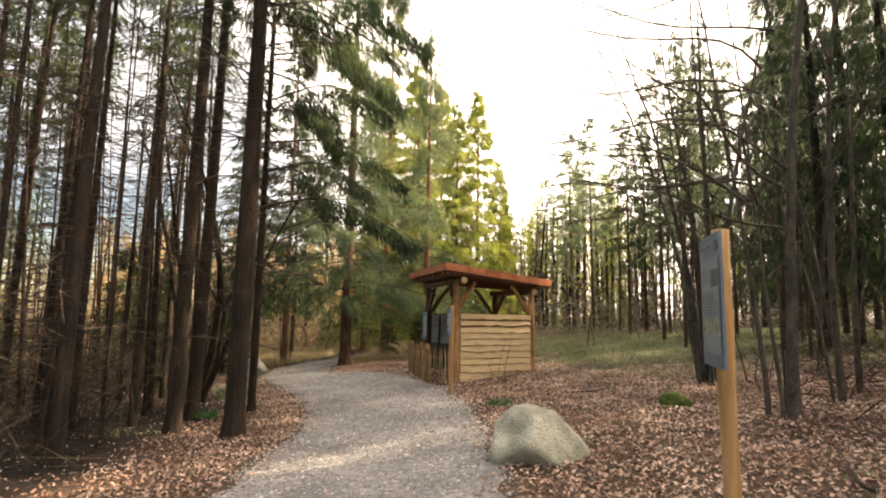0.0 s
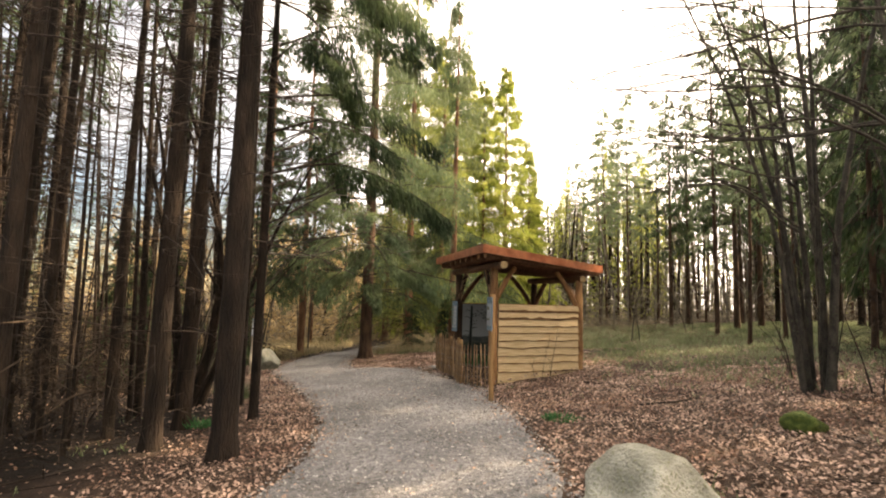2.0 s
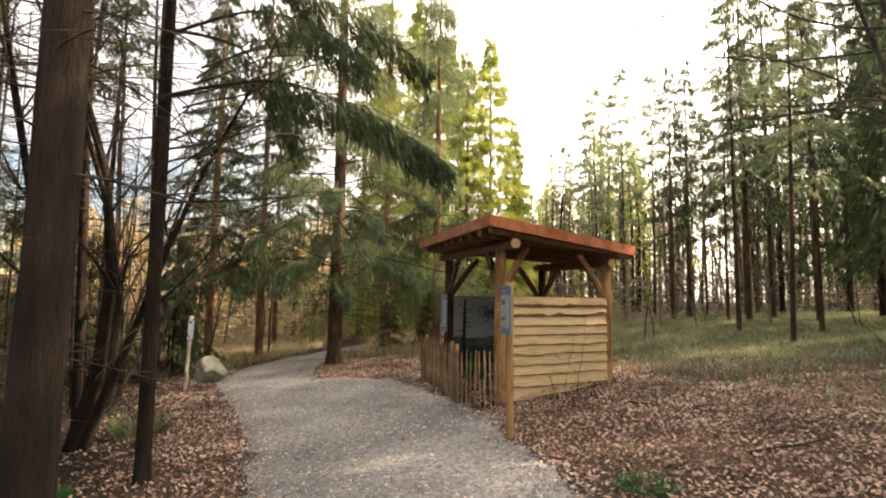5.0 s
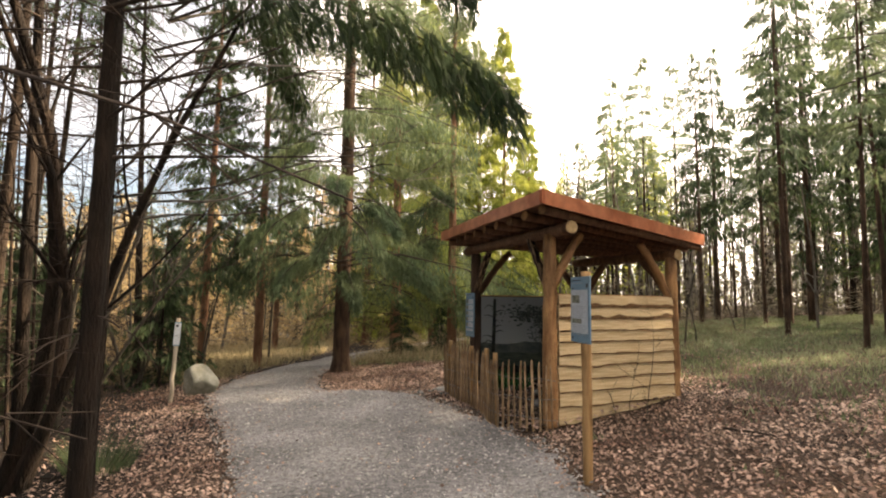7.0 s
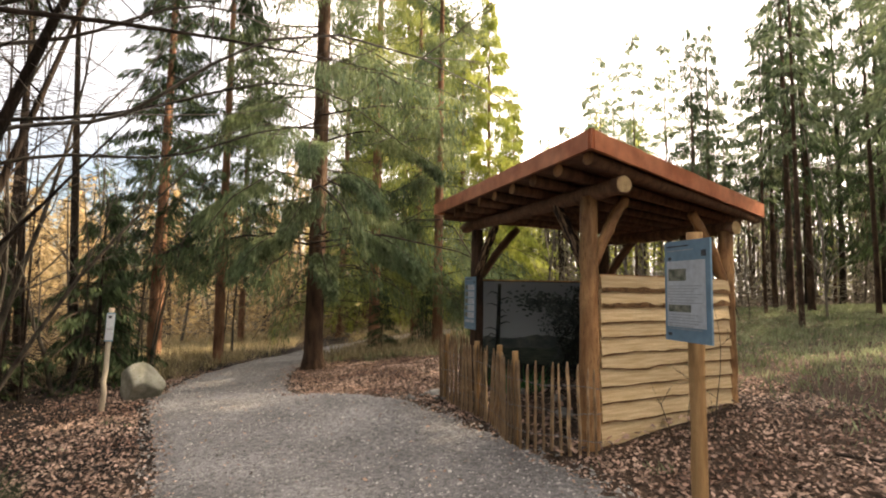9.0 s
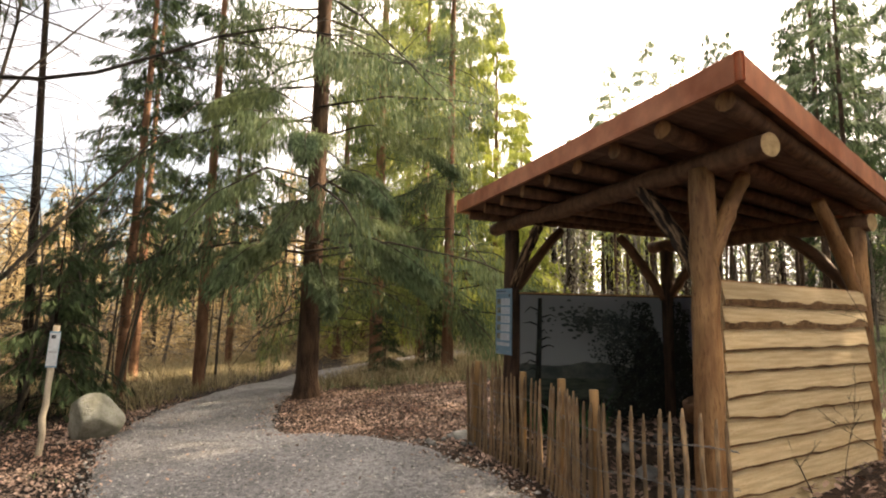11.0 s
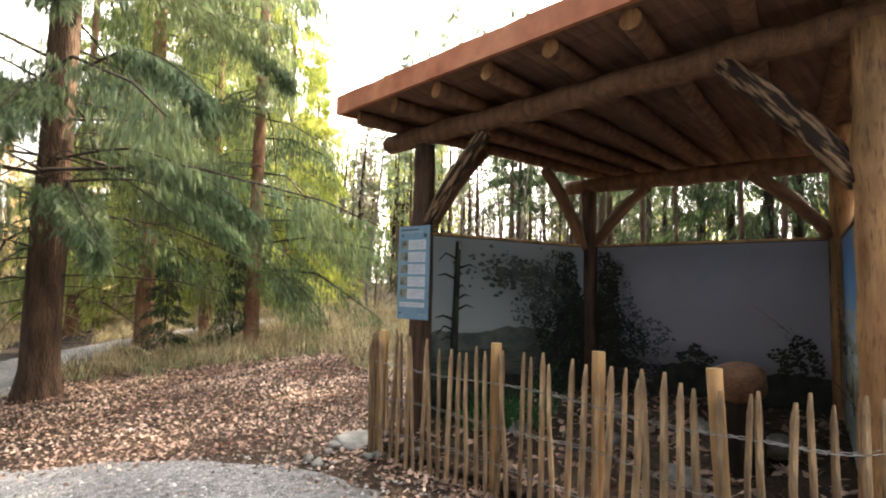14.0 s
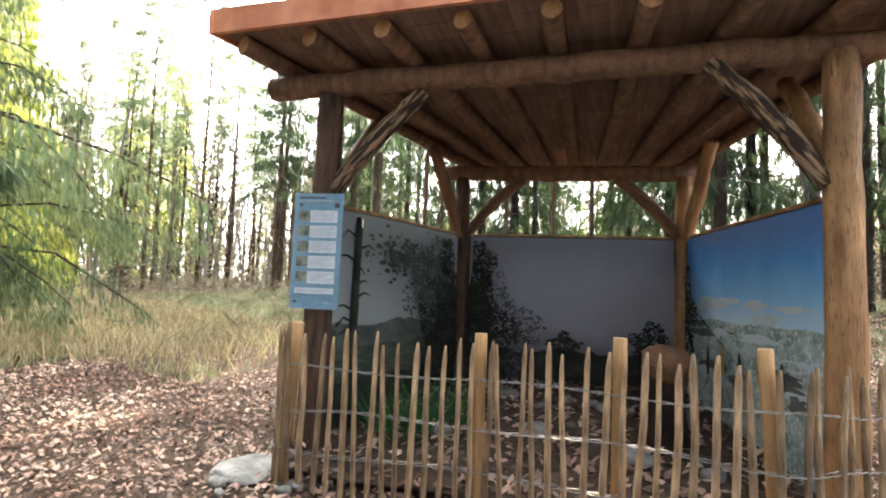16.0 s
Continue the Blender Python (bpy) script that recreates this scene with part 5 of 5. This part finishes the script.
    place(N, -1.25, 25.6, 155)
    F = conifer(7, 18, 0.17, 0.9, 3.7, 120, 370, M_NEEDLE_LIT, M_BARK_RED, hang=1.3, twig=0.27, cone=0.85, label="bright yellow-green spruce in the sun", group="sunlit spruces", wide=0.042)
    place(F, 1.6, 37.5, 0)
    for k, (x, y, s) in enumerate(((3.4, 40, 0.72), (0.1, 36.4, 0.92), (-2.8, 35.0, 1.05), (4.4, 46.5, 0.62), (-5.2, 39.5, 1.0), (-1.1, 40.5, 1.1))):
        again(F, x, y, 60 * k + 31, s)
    G = conifer(8, 17, 0.16, 3.0, 2.1, 80, 90, M_NEEDLE_DARK, M_BARK_RED, hang=0.6, twig=0.36, dead=30, dead_len=1.9, label="pine with reddish trunk and ragged boughs by the path", group="ragged pines")
    place(G, -7.85, 25.3, 0)
    again(G, -9.1, 24.0, 120, 0.85)
    again(G, -11.5, 29.0, 210, 0.95)
    again(G, -9.9, 33.0, 300, 0.9)
    # young spruces in the shade by the far bend
    Y = conifer(21, 4.2, 0.05, 0.25, 1.3, 46, 90, M_NEEDLE_DARK, M_BARK, hang=0.7, twig=0.24, label="young dark green spruce at the path's far bend", group="young spruces", wide=0.036)
    place(Y, -9.0, 21.4, 0)
    for k, (x, y, s) in enumerate(((-10.2, 23.4, 0.8), (-10.8, 20.2, 1.0), (-2.9, 24.9, 0.45), (-1.6, 25.8, 0.5), (-9.6, 17.6, 0.8), (-11.0, 18.2, 1.1))):
        again(Y, x, y, 40 * k, s)
    # dark spruce and pine wood across the clearing
    H = conifer(9, 18, 0.17, 2.6, 2.5, 76, 84, M_NEEDLE_DARK, M_BARK, hang=1.3, twig=0.38, dead=14, dead_len=1.5, label="tall dark spruce at the clearing's edge, unseen ones added for shade", group="wood across the clearing", wide=0.055)
    I = conifer(10, 15, 0.1, 6.2, 1.7, 50, 90, M_NEEDLE_HAZE, M_BARK_WARM, hang=0.6, twig=0.28, dead=14, dead_len=1.2, cone=0.7, label="slim pine with a bare straight trunk", group="wood across the clearing", wide=0.04, ragged=True)
    place(H, 20.5, 34, 0)
    P = conifer(14, 17, 0.15, 5.4, 2.3, 58, 84, M_NEEDLE_DARK, M_BARK_WARM, hang=1.2, twig=0.36, dead=16, dead_len=1.4, label="tall dark spruce with a bare lower trunk across the clearing", group="wood across the clearing", wide=0.052)
    place(P, 12.6, 29.4, 0)
    for k, (x, y, s) in enumerate(((14.6, 31.0, 1.05), (12.5, 35.0, 0.85), (15.2, 34.2, 0.9), (10.9, 33.4, 0.8))):
        again(P, x, y, 65 * k + 20, s)
    J = bare_tree(71, 12, 0.075, "slim leafless tree with pale bark", "leafless trees across the clearing")
    K = bare_tree(72, 9.5, 0.055, "slim leafless tree with pale bark", "leafless trees across the clearing")
    place(J, 7.6, 33, 0)
    place(K, 12.5, 35.5, 0)
    for k, (x, y) in enumerate(((5.2, 37), (8.8, 29.8), (4.0, 33.2), (11.8, 26.5), (-12.5, 33), (-14.5, 30), (-13, 37.5), (-10.8, 36.0), (-16, 34.5), (-8.6, 38.5))):
        again((J, K)[k % 2], x, y, 77 * k, 0.75 + 0.05 * (k % 6))
    place(I, 10.2, 42, 0)
    # spruces out of view on the right are added to block the sun
    for k, (x, y, s) in enumerate(((22.0, 38.5, 1.05), (18.2, 29.0, 0.95), (21.0, 26.5, 1.0), (24, 31, 1.05), (19.5, 21.0, 1.0), (15.2, 18.5, 1.0), (18.5, 16.0, 1.1), (12.8, 13.6, 0.95), (15.5, 11.0, 1.1), (11.4, 9.0, 0.95), (13.5, 6.0, 1.05), (10.4, 5.0, 0.85), (17.5, 24.5, 0.8), (15.8, 3.5, 1.1), (14.2, 8.6, 1.1), (17.0, 7.5, 1.1), (13.6, 0.0, 1.1), (17.5, 0.5, 1.1), (12.2, 11.2, 1.0), (14.4, 14.6, 1.05), (17.2, 19.0, 1.0), (10.9, 7.0, 0.95), (12.0, 3.4, 1.0), (19.5, 12.5, 1.1), (22, 22.5, 1.1), (25.5, 27, 1.1), (20.0, 30.5, 0.95), (23.5, 35.5, 1.0), (26.5, 39.5, 1.0), (18.4, 36.4, 0.9), (15.8, 24.6, 1.15), (17.3, 27.0, 1.1), (-13, 13.5, 0.75), (-15.5, 10.5, 0.85), (-17, 14.5, 0.9), (11.2, 16.6, 1.0), (13.2, 18.0, 1.05), (13.0, 16.0, 1.0), (9.0, 6.4, 0.8), (8.6, 2.6, 0.85))):
        again(H, x, y, 50 * k, s)
    spots = 0
    rng = random.Random(5)
    used = []
    while spots < 62:
        x, y = rng.uniform(6.5, 30), rng.uniform(33, 50)
        if y < 34 + abs(x - 9) * 0.2 or any((x - a) ** 2 + (y - b) ** 2 < 2.6 for a, b in used):
            continue
        used.append((x, y))
        again((I, J, K)[spots % 3], x, y, rng.uniform(0, 360), rng.uniform(0.75, 1.08), rng.uniform(-3, 3))
        spots += 1
    for x, y in ((8.5, 20), (11, 22.5), (13, 20.5), (10.5, 17.5), (9.5, 24.5), (14, 27), (12, 30)):
        again(I, x, y, rng.uniform(0, 360), rng.uniform(0.7, 0.95), rng.uniform(-1.5, 1.5))
    # distance
    r2 = random.Random(9)
    far = []
    for k in range(260):
        a = r2.uniform(-0.35, math.pi + 0.35)
        d = r2.uniform(62, 110)
        far.append((d * math.cos(a), 8 + d * math.sin(a), r2.uniform(13, 20), r2.uniform(1.6, 2.8)))
    far_wood("far_woods", 3, far, "distant mixed conifer woods around the clearing", M_NEEDLE_DARK, 0.0, 130)
    edge = []
    for k in range(150):
        a = r2.uniform(-0.2, 2.0)
        d = r2.uniform(50, 72)
        edge.append((d * math.cos(a), 6 + d * math.sin(a), r2.uniform(5, 11), r2.uniform(1.4, 2.6)))
    for k in range(46):
        y = r2.uniform(45, 64)
        edge.append((y * r2.uniform(0.08, 0.34), y, r2.uniform(9, 15), r2.uniform(1.4, 2.4)))
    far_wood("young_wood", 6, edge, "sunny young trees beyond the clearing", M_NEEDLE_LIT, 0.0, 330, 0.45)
    gold = [(r2.uniform(-34, -6), r2.uniform(42, 60), r2.uniform(6, 12), r2.uniform(1.2, 2.4)) for _ in range(80)]
    far_wood("golden_wood", 4, gold, "golden-brown leafless wood lit by the sun", M_NEEDLE_GOLD, 0.05, 270, 0.55)
    grey = [(r2.uniform(3, 44), r2.uniform(44, 60), r2.uniform(8, 14), r2.uniform(0.8, 1.7)) for _ in range(95)]
    grey += [(r2.uniform(31, 48), r2.uniform(-4, 44), r2.uniform(8, 14), r2.uniform(0.8, 1.7)) for _ in range(75)]
    far_wood("leafless_wood", 8, grey, "pale grey leafless wood beyond the clearing", M_TWIGWOOD, 0.0, 210, 0.45)
    # trees out of view, added behind the walker to shade the foreground
    behind = []
    for k in range(60):
        behind.append((r2.uniform(6, 40), r2.uniform(-30, -6), r2.uniform(12, 17), r2.uniform(1.8, 2.8)))
    for k in range(40):
        behind.append((r2.uniform(-30, 4), r2.uniform(-40, -12), r2.uniform(12, 17), r2.uniform(1.8, 2.8)))
    far_wood("wood_behind", 5, behind, "unseen conifer wood added behind the walker for shade", M_NEEDLE_DARK, 0.2, 90)


plant_trees()


# ---- ground cover ----
def scatter(seed, n, xr, yr, keep):
    g = np.random.default_rng(seed)
    x, y = g.uniform(*xr, n), g.uniform(*yr, n)
    k = keep(x, y, g)
    x, y = x[k], y[k]
    z = np.array([rough_z(a, b) for a, b in zip(x, y)])
    return x, y, z, g


def shelter_floor(x, y):
    d = np.stack([x + 0.25, y - 16.29], 1)
    u, v = d @ np.array([0.272, -0.962]), d @ np.array([0.962, 0.272])
    return (v > -0.5) & (v < 2.2) & (np.abs(u) < 1.8 - 0.2 * v)


def make_leaves():
    def keep(x, y, g):
        p = on_path(x, y)
        rim = p & ~(on_path(x - 0.4, y) & on_path(x + 0.4, y))
        p &= ~(rim & (g.random(len(x)) < 0.4))
        far = np.hypot(x, y - 11)
        grassy = (x > 3.5) & (y > 15) | (y > 20.5) & (x > 0) | (y > 23.5)
        return (~p | (g.random(len(x)) < 0.045)) & ~(grassy & (g.random(len(x)) < 0.85)) & (g.random(len(x)) < np.clip(1.4 - far / 24, 0.2, 1) * np.clip((14 - x) / 5, 0, 1) * np.clip((y + 4) / 4.5, 0, 1)) & ~shelter_floor(x, y) & (g.random(len(x)) < np.clip((x + 4.9 + 0.5 * np.clip(y - 10.5, 0, 9)) / 1.8, 0.06, 1))
    x, y, z, g = scatter(1, 440000, (-11, 14), (-4, 26), keep)
    n = len(x)
    a = g.uniform(0, 6.283, n)
    ln = g.uniform(0.015, 0.033, n)
    tilt = g.normal(0, 0.42, n)
    d = np.stack([np.cos(a) * np.cos(tilt), np.sin(a) * np.cos(tilt), np.sin(tilt)], 1) * ln[:, None]
    r2 = g.normal(0, 0.45, n)
    w = np.stack([-np.sin(a) * np.cos(r2), np.cos(a) * np.cos(r2), np.sin(r2)], 1) * (ln * g.uniform(0.5, 0.75, n))[:, None]
    c = np.stack([x, y, z + g.uniform(0.008, 0.04, n)], 1)
    tagged(new("fallen_leaves", kites("fallen_leaves", c - d, c + d, w, M_LEAF)), "brown fallen beech leaves scattered over the floor", "leaves", kind="stuff")


def make_pebbles():
    x, y, z, g = scatter(2, 60000, (-7.8, 1.2), (2, 24), lambda x, y, g: on_path(x, y) & (g.random(len(x)) < np.clip(1.3 - np.hypot(x + 1.5, y - 8) / 16, 0.08, 1)))
    n = len(x)
    s = g.uniform(0.006, 0.02, n) * (1 + (g.random(n) < 0.03) * 0.9)
    base = np.array([(1, 0, 0), (-0.2, 0.95, 0.1), (-0.9, -0.1, -0.1), (0.1, -1, 0), (0.1, 0, 0.7)])
    a = g.uniform(0, 6.283, n)
    ca, sa = np.cos(a)[:, None], np.sin(a)[:, None]
    v = np.empty((n, 5, 3))
    jx = base[None] * g.uniform(0.7, 1.3, (n, 5, 3))
    v[..., 0] = (jx[..., 0] * ca - jx[..., 1] * sa) * s[:, None] + x[:, None]
    v[..., 1] = (jx[..., 0] * sa + jx[..., 1] * ca) * s[:, None] + y[:, None]
    v[..., 2] = jx[..., 2] * s[:, None] + (z + 0.03)[:, None]
    o = (np.arange(n) * 5)[:, None, None]
    f = np.array([(0, 1, 4), (1, 2, 4), (2, 3, 4), (3, 0, 4)])[None] + o
    me = bpy.data.meshes.new("gravel_stones")
    me.from_pydata(v.reshape(-1, 3).tolist(), [], f.reshape(-1, 3).tolist())
    me.materials.append(M_PEBBLE)
    tagged(new("gravel_stones", me), "loose grey gravel stones on the path", "gravel", kind="stuff")


def make_grass(name, seed, n, xr, yr, keep, height, mat, label):
    x, y, z, g = scatter(seed, n, xr, yr, keep)
    n = len(x)
    blades = 4
    x, y, z = np.repeat(x, blades), np.repeat(y, blades), np.repeat(z, blades)
    m = n * blades
    x, y = x + g.normal(0, 0.05, m), y + g.normal(0, 0.05, m)
    h = height * g.uniform(0.35, 1.2, m)
    a = g.uniform(0, 6.283, m)
    lean = g.uniform(0.05, 0.9, m)
    root = np.stack([x, y, z - 0.02], 1)
    tip = root + np.stack([np.cos(a) * lean * h, np.sin(a) * lean * h, h], 1)
    b = g.uniform(0, 6.283, m)
    half = np.stack([np.cos(b), np.sin(b), 0 * b], 1) * g.uniform(0.004, 0.011, m)[:, None]
    tagged(new(name, kites(name, root, tip, half, mat)), label, "grass", kind="stuff")


def make_brush(name, seed, n, xr, yr, keep, height, mat, label, thick=0.006):
    """A low tangle of thin dead twigs, too fine to pick apart."""
    x, y, z, g = scatter(seed, n, xr, yr, keep)
    n = len(x)
    z = z + height * g.random(n) ** 1.7
    a, ln = g.uniform(0, 6.283, n), g.uniform(0.25, 1.1, n)
    d = np.stack([np.cos(a), np.sin(a), g.normal(0.15, 0.55, n)], 1)
    d /= np.linalg.norm(d, axis=1)[:, None]
    w = np.cross(d, g.normal(size=(n, 3)))
    w /= np.linalg.norm(w, axis=1)[:, None]
    c = np.stack([x, y, z], 1)
    tagged(new(name, kites(name, c - d * ln[:, None] * 0.5, c + d * ln[:, None] * 0.5, w * (thick * g.uniform(0.5, 1.6, n))[:, None], mat)), label, "brushwood", kind="stuff")


off = lambda x, y: ~on_path(x, y) & ~shelter_floor(x, y)
make_leaves()
make_pebbles()
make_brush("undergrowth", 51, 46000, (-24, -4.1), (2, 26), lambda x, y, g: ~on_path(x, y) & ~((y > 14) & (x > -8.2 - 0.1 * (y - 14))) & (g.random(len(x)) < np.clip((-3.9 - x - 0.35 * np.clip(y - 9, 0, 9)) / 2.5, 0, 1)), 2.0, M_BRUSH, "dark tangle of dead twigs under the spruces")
make_brush("edge_brush", 52, 17000, (4.4, 24), (2.5, 20), lambda x, y, g: (x > 4.7 + 1.3 * g.random(len(x)) + 0.55 * np.clip(y - 9, 0, 20)), 1.8, M_BRUSH, "grey-brown tangle of twigs at the wood's edge")
make_brush("dry_stalks", 54, 9000, (-4.2, 9), (20.2, 36), lambda x, y, g: off(x, y) & (y > 20.4 + 0.2 * x) & ~((x < -0.2) & (y < 23)), 0.8, M_STALK, "dry stalks and low brush in the grass", 0.004)
make_brush("east_brush", 55, 16000, (24, 50), (-6, 44), lambda x, y, g: x > 0, 2.6, M_TWIGWOOD, "pale thicket under the trees beyond the clearing", 0.022)
make_brush("far_brush", 53, 26000, (-30, 34), (36, 56), lambda x, y, g: ~on_path(x, y), 2.6, M_TWIGWOOD, "grey-brown thicket under the far trees", 0.022)
make_brush("sunlit_thicket", 57, 17000, (-36, -15), (9, 34), lambda x, y, g: x < -15, 6.0, M_NEEDLE_GOLD, "golden-brown twigs behind the dark stand", 0.024)
make_brush("golden_thicket", 56, 15000, (-26, -4), (31, 46), lambda x, y, g: ~on_path(x, y), 7.5, M_NEEDLE_GOLD, "golden-brown leafless thicket lit by the sun", 0.024)
make_grass("dry_grass", 11, 12000, (-4.6, 9), (19.6, 36), lambda x, y, g: off(x, y) & (x - 0.2 * (y - 19.6) < 2.2) & (y > 19.9 + 0.2 * x) & ~((x < -0.2) & (y < 23.4)) & (g.random(len(x)) < np.clip((y - 19.4) / 4, 0.15, 1)), 0.42, M_GRASS_DRY, "pale dry grass behind the shelter")
make_grass("green_patches", 15, 6500, (-4.2, 9), (19.8, 34), lambda x, y, g: off(x, y) & (y > 20.2 + 0.2 * x) & ~((x < -0.2) & (y < 22.6)) & (np.array([noise.noise((a * 0.6, b * 0.6, 3)) for a, b in zip(x, y)]) > 0.05), 0.24, M_GRASS, "low green plants among the dry grass")
make_grass("clearing_grass", 12, 26000, (2.4, 22), (11.5, 36), lambda x, y, g: off(x, y) & (g.random(len(x)) < np.clip((y - 12 + 0.2 * x) / 8, 0, 1) * np.clip((x - 2.2) / 2.2, 0, 1)), 0.17, M_GRASS, "grey-green grass and moss of the clearing")
make_grass("verge_grass", 13, 5200, (-16, -6.5), (22, 38), lambda x, y, g: off(x, y), 0.38, M_GRASS_DRY, "dry grass along the far bend of the path")
make_grass("low_green", 14, 2600, (-10, 6), (3, 19), lambda x, y, g: off(x, y) & (np.array([noise.noise((a * 0.9, b * 0.9, 7)) for a, b in zip(x, y)]) > 0.33), 0.1, M_GRASS, "small green plants among the leaves")


def make_tuft(x, y, label, mat, n=260, spread=0.2, height=0.16, name="grass_tuft"):
    g = np.random.default_rng(int(abs(x * 100)))
    r, a = spread * np.sqrt(g.random(n)), g.uniform(0, 6.283, n)
    root = np.stack([r * np.cos(a), r * np.sin(a), np.zeros(n)], 1)
    h = height * g.uniform(0.5, 1.1, n) * (1.2 - r / spread * 0.6)
    tip = root + np.stack([np.cos(a) * h * 0.7 + g.normal(0, 0.03, n), np.sin(a) * h * 0.7 + g.normal(0, 0.03, n), h], 1)
    b = g.uniform(0, 6.283, n)
    ob = tagged(new(name, kites(name, root, tip, np.stack([np.cos(b), np.sin(b), 0 * b], 1) * 0.006, mat)), label, "plant")
    ob.matrix_world = pose(x, y, rough_z(x, y) - 0.02)


make_tuft(1.02, 10.25, "low dark green grass tuft among leaves", M_FERN, 420, 0.26, 0.12)
make_tuft(-5.3, 13.6, "small green spruce seedling beside the path", M_NEEDLE, 500, 0.3, 0.5, "seedling")
make_tuft(-4.6, 10.9, "small green plant at the path's edge", M_FERN, 200, 0.2, 0.2, "seedling")


# ---- inside the shelter ----
def make_inside():
    bd = Builder()
    n = 12
    for i in range(n):
        for j in range(n):
            q = []
            for di, dj in ((0, 0), (1, 0), (1, 1), (0, 1)):
                v = -0.5 + 2.75 * (j + dj) / n
                u = (-1 + 2 * (i + di) / n) * (1.7 - 0.24 * max(0, v)) - 0.05 * max(0, v)
                q.append((u, v, local_ground(u, v) + 0.05 + 0.04 * noise.noise((u * 2, v * 2, 1))))
            bd.face(q)
    ob = new("soil_bed", bd.mesh("soil_bed", [M_SOIL]))
    ob.matrix_world = SHELTER
    tagged(ob, "dark soil bed with leaf litter inside the shelter", "soil", kind="structure")
    rng = random.Random(31)
    # stump with a broad sawn top
    p = SHELTER @ Vector((0.75, 0.75, 0))
    top = empty("tree_stump", pose(p.x, p.y, rough_z(p.x, p.y) - 0.02), "dark tree stump with a broad brown sawn top", "stump")
    bd = Builder()
    bd.tube([(0, 0, -0.1), (0, 0, 0.1), (0.01, 0, 0.4), (0, 0.01, 0.6)], [0.22, 0.16, 0.135, 0.13], 18, True, wobble=0.06, rng=rng)
    part("trunk", bd.mesh("trunk", [M_BARK]), top)
    bd = Builder()
    bd.tube([(0.03, 0.01, 0.575), (0.0, 0.0, 0.62), (-0.03, -0.01, 0.735), (-0.035, -0.012, 0.75)], [0.13, 0.17, 0.16, 0.12], 22, True, wobble=0.06, rng=rng)
    part("cap", bd.mesh("cap", [material("weathered_brown_wood", (0.12, 0.058, 0.03), (0.22, 0.115, 0.062), 8, 0.85, 0.6, 50, c3=(0.09, 0.045, 0.025))]), top, "brown weathered log slice")
    for k in range(16):
        u, v = rng.uniform(-1.4, 1.4), rng.uniform(-0.3, 1.6)
        q = SHELTER @ Vector((u, v, 0))
        s = rng.uniform(0.05, 0.15)
        make_boulder("display_stone", q.x, q.y, (s, s * rng.uniform(0.6, 0.9), s * rng.uniform(0.4, 0.7)), 100 + k, M_STONE, "pale grey stone on the soil bed", -0.03, rng.uniform(0, 360), 2, 6, "stone")
    for u, v in ((-1.2, 0.35), (-1.0, 0.55)):
        q = SHELTER @ Vector((u, v, 0))
        make_tuft(q.x, q.y, "green fern on the soil bed", M_FERN, 160, 0.2, 0.55, "fern")
    for k in range(22):
        s = rng.uniform(0.025, 0.07)
        make_boulder("pebble", -1.35 + rng.gauss(0, 0.28), 17.75 + rng.gauss(0, 0.2), (s, s * 0.8, s * 0.6), 200 + k, M_STONE, "small grey pebble beside the fence", 0.0, rng.uniform(0, 360), 1, 5, "stone")
    x, y, z, g = scatter(41, 3600, (-1.9, 2.5), (14, 18.6), lambda x, y, g: shelter_floor(x, y))
    n = len(x)
    a, ln = g.uniform(0, 6.283, n), g.uniform(0.025, 0.05, n)
    d = np.stack([np.cos(a), np.sin(a), g.normal(0, 0.35, n)], 1) * ln[:, None]
    w = np.stack([-np.sin(a), np.cos(a), g.normal(0, 0.4, n)], 1) * (ln * 0.6)[:, None]
    c = np.stack([x, y, z + g.uniform(0.06, 0.1, n)], 1)
    tagged(new("bed_leaves", kites("bed_leaves", c - d, c + d, w, M_LEAF)), "dead brown leaves on the soil bed", "leaves", kind="stuff")


make_inside()


def make_sticks():
    rng = random.Random(55)
    for k in range(26):
        x, y = (rng.uniform(-9, -3.2), rng.uniform(5, 13)) if k % 2 else (rng.uniform(1.8, 6), rng.uniform(4, 14))
        ln, r = rng.uniform(0.4, 1.7), rng.uniform(0.006, 0.02)
        bd = Builder()
        n = 8
        a = rng.uniform(0, 6.28)
        pts = []
        for i in range(n):
            u = i / (n - 1) - 0.5
            px, py = u * ln * math.cos(a) + 0.03 * math.sin(u * 7), u * ln * math.sin(a)
            pts.append((px, py, rough_z(x + px, y + py) - rough_z(x, y) + r * 1.4 + 0.012))
        bd.tube(pts, [r * (1 - 0.5 * i / n) for i in range(n)], 6, True)
        ob = tagged(new("fallen_stick", bd.mesh("fallen_stick", [M_TWIG])), "dead fallen stick lying on the leaves", "stick", "fallen sticks")
        ob.matrix_world = pose(x, y, rough_z(x, y))


make_sticks()
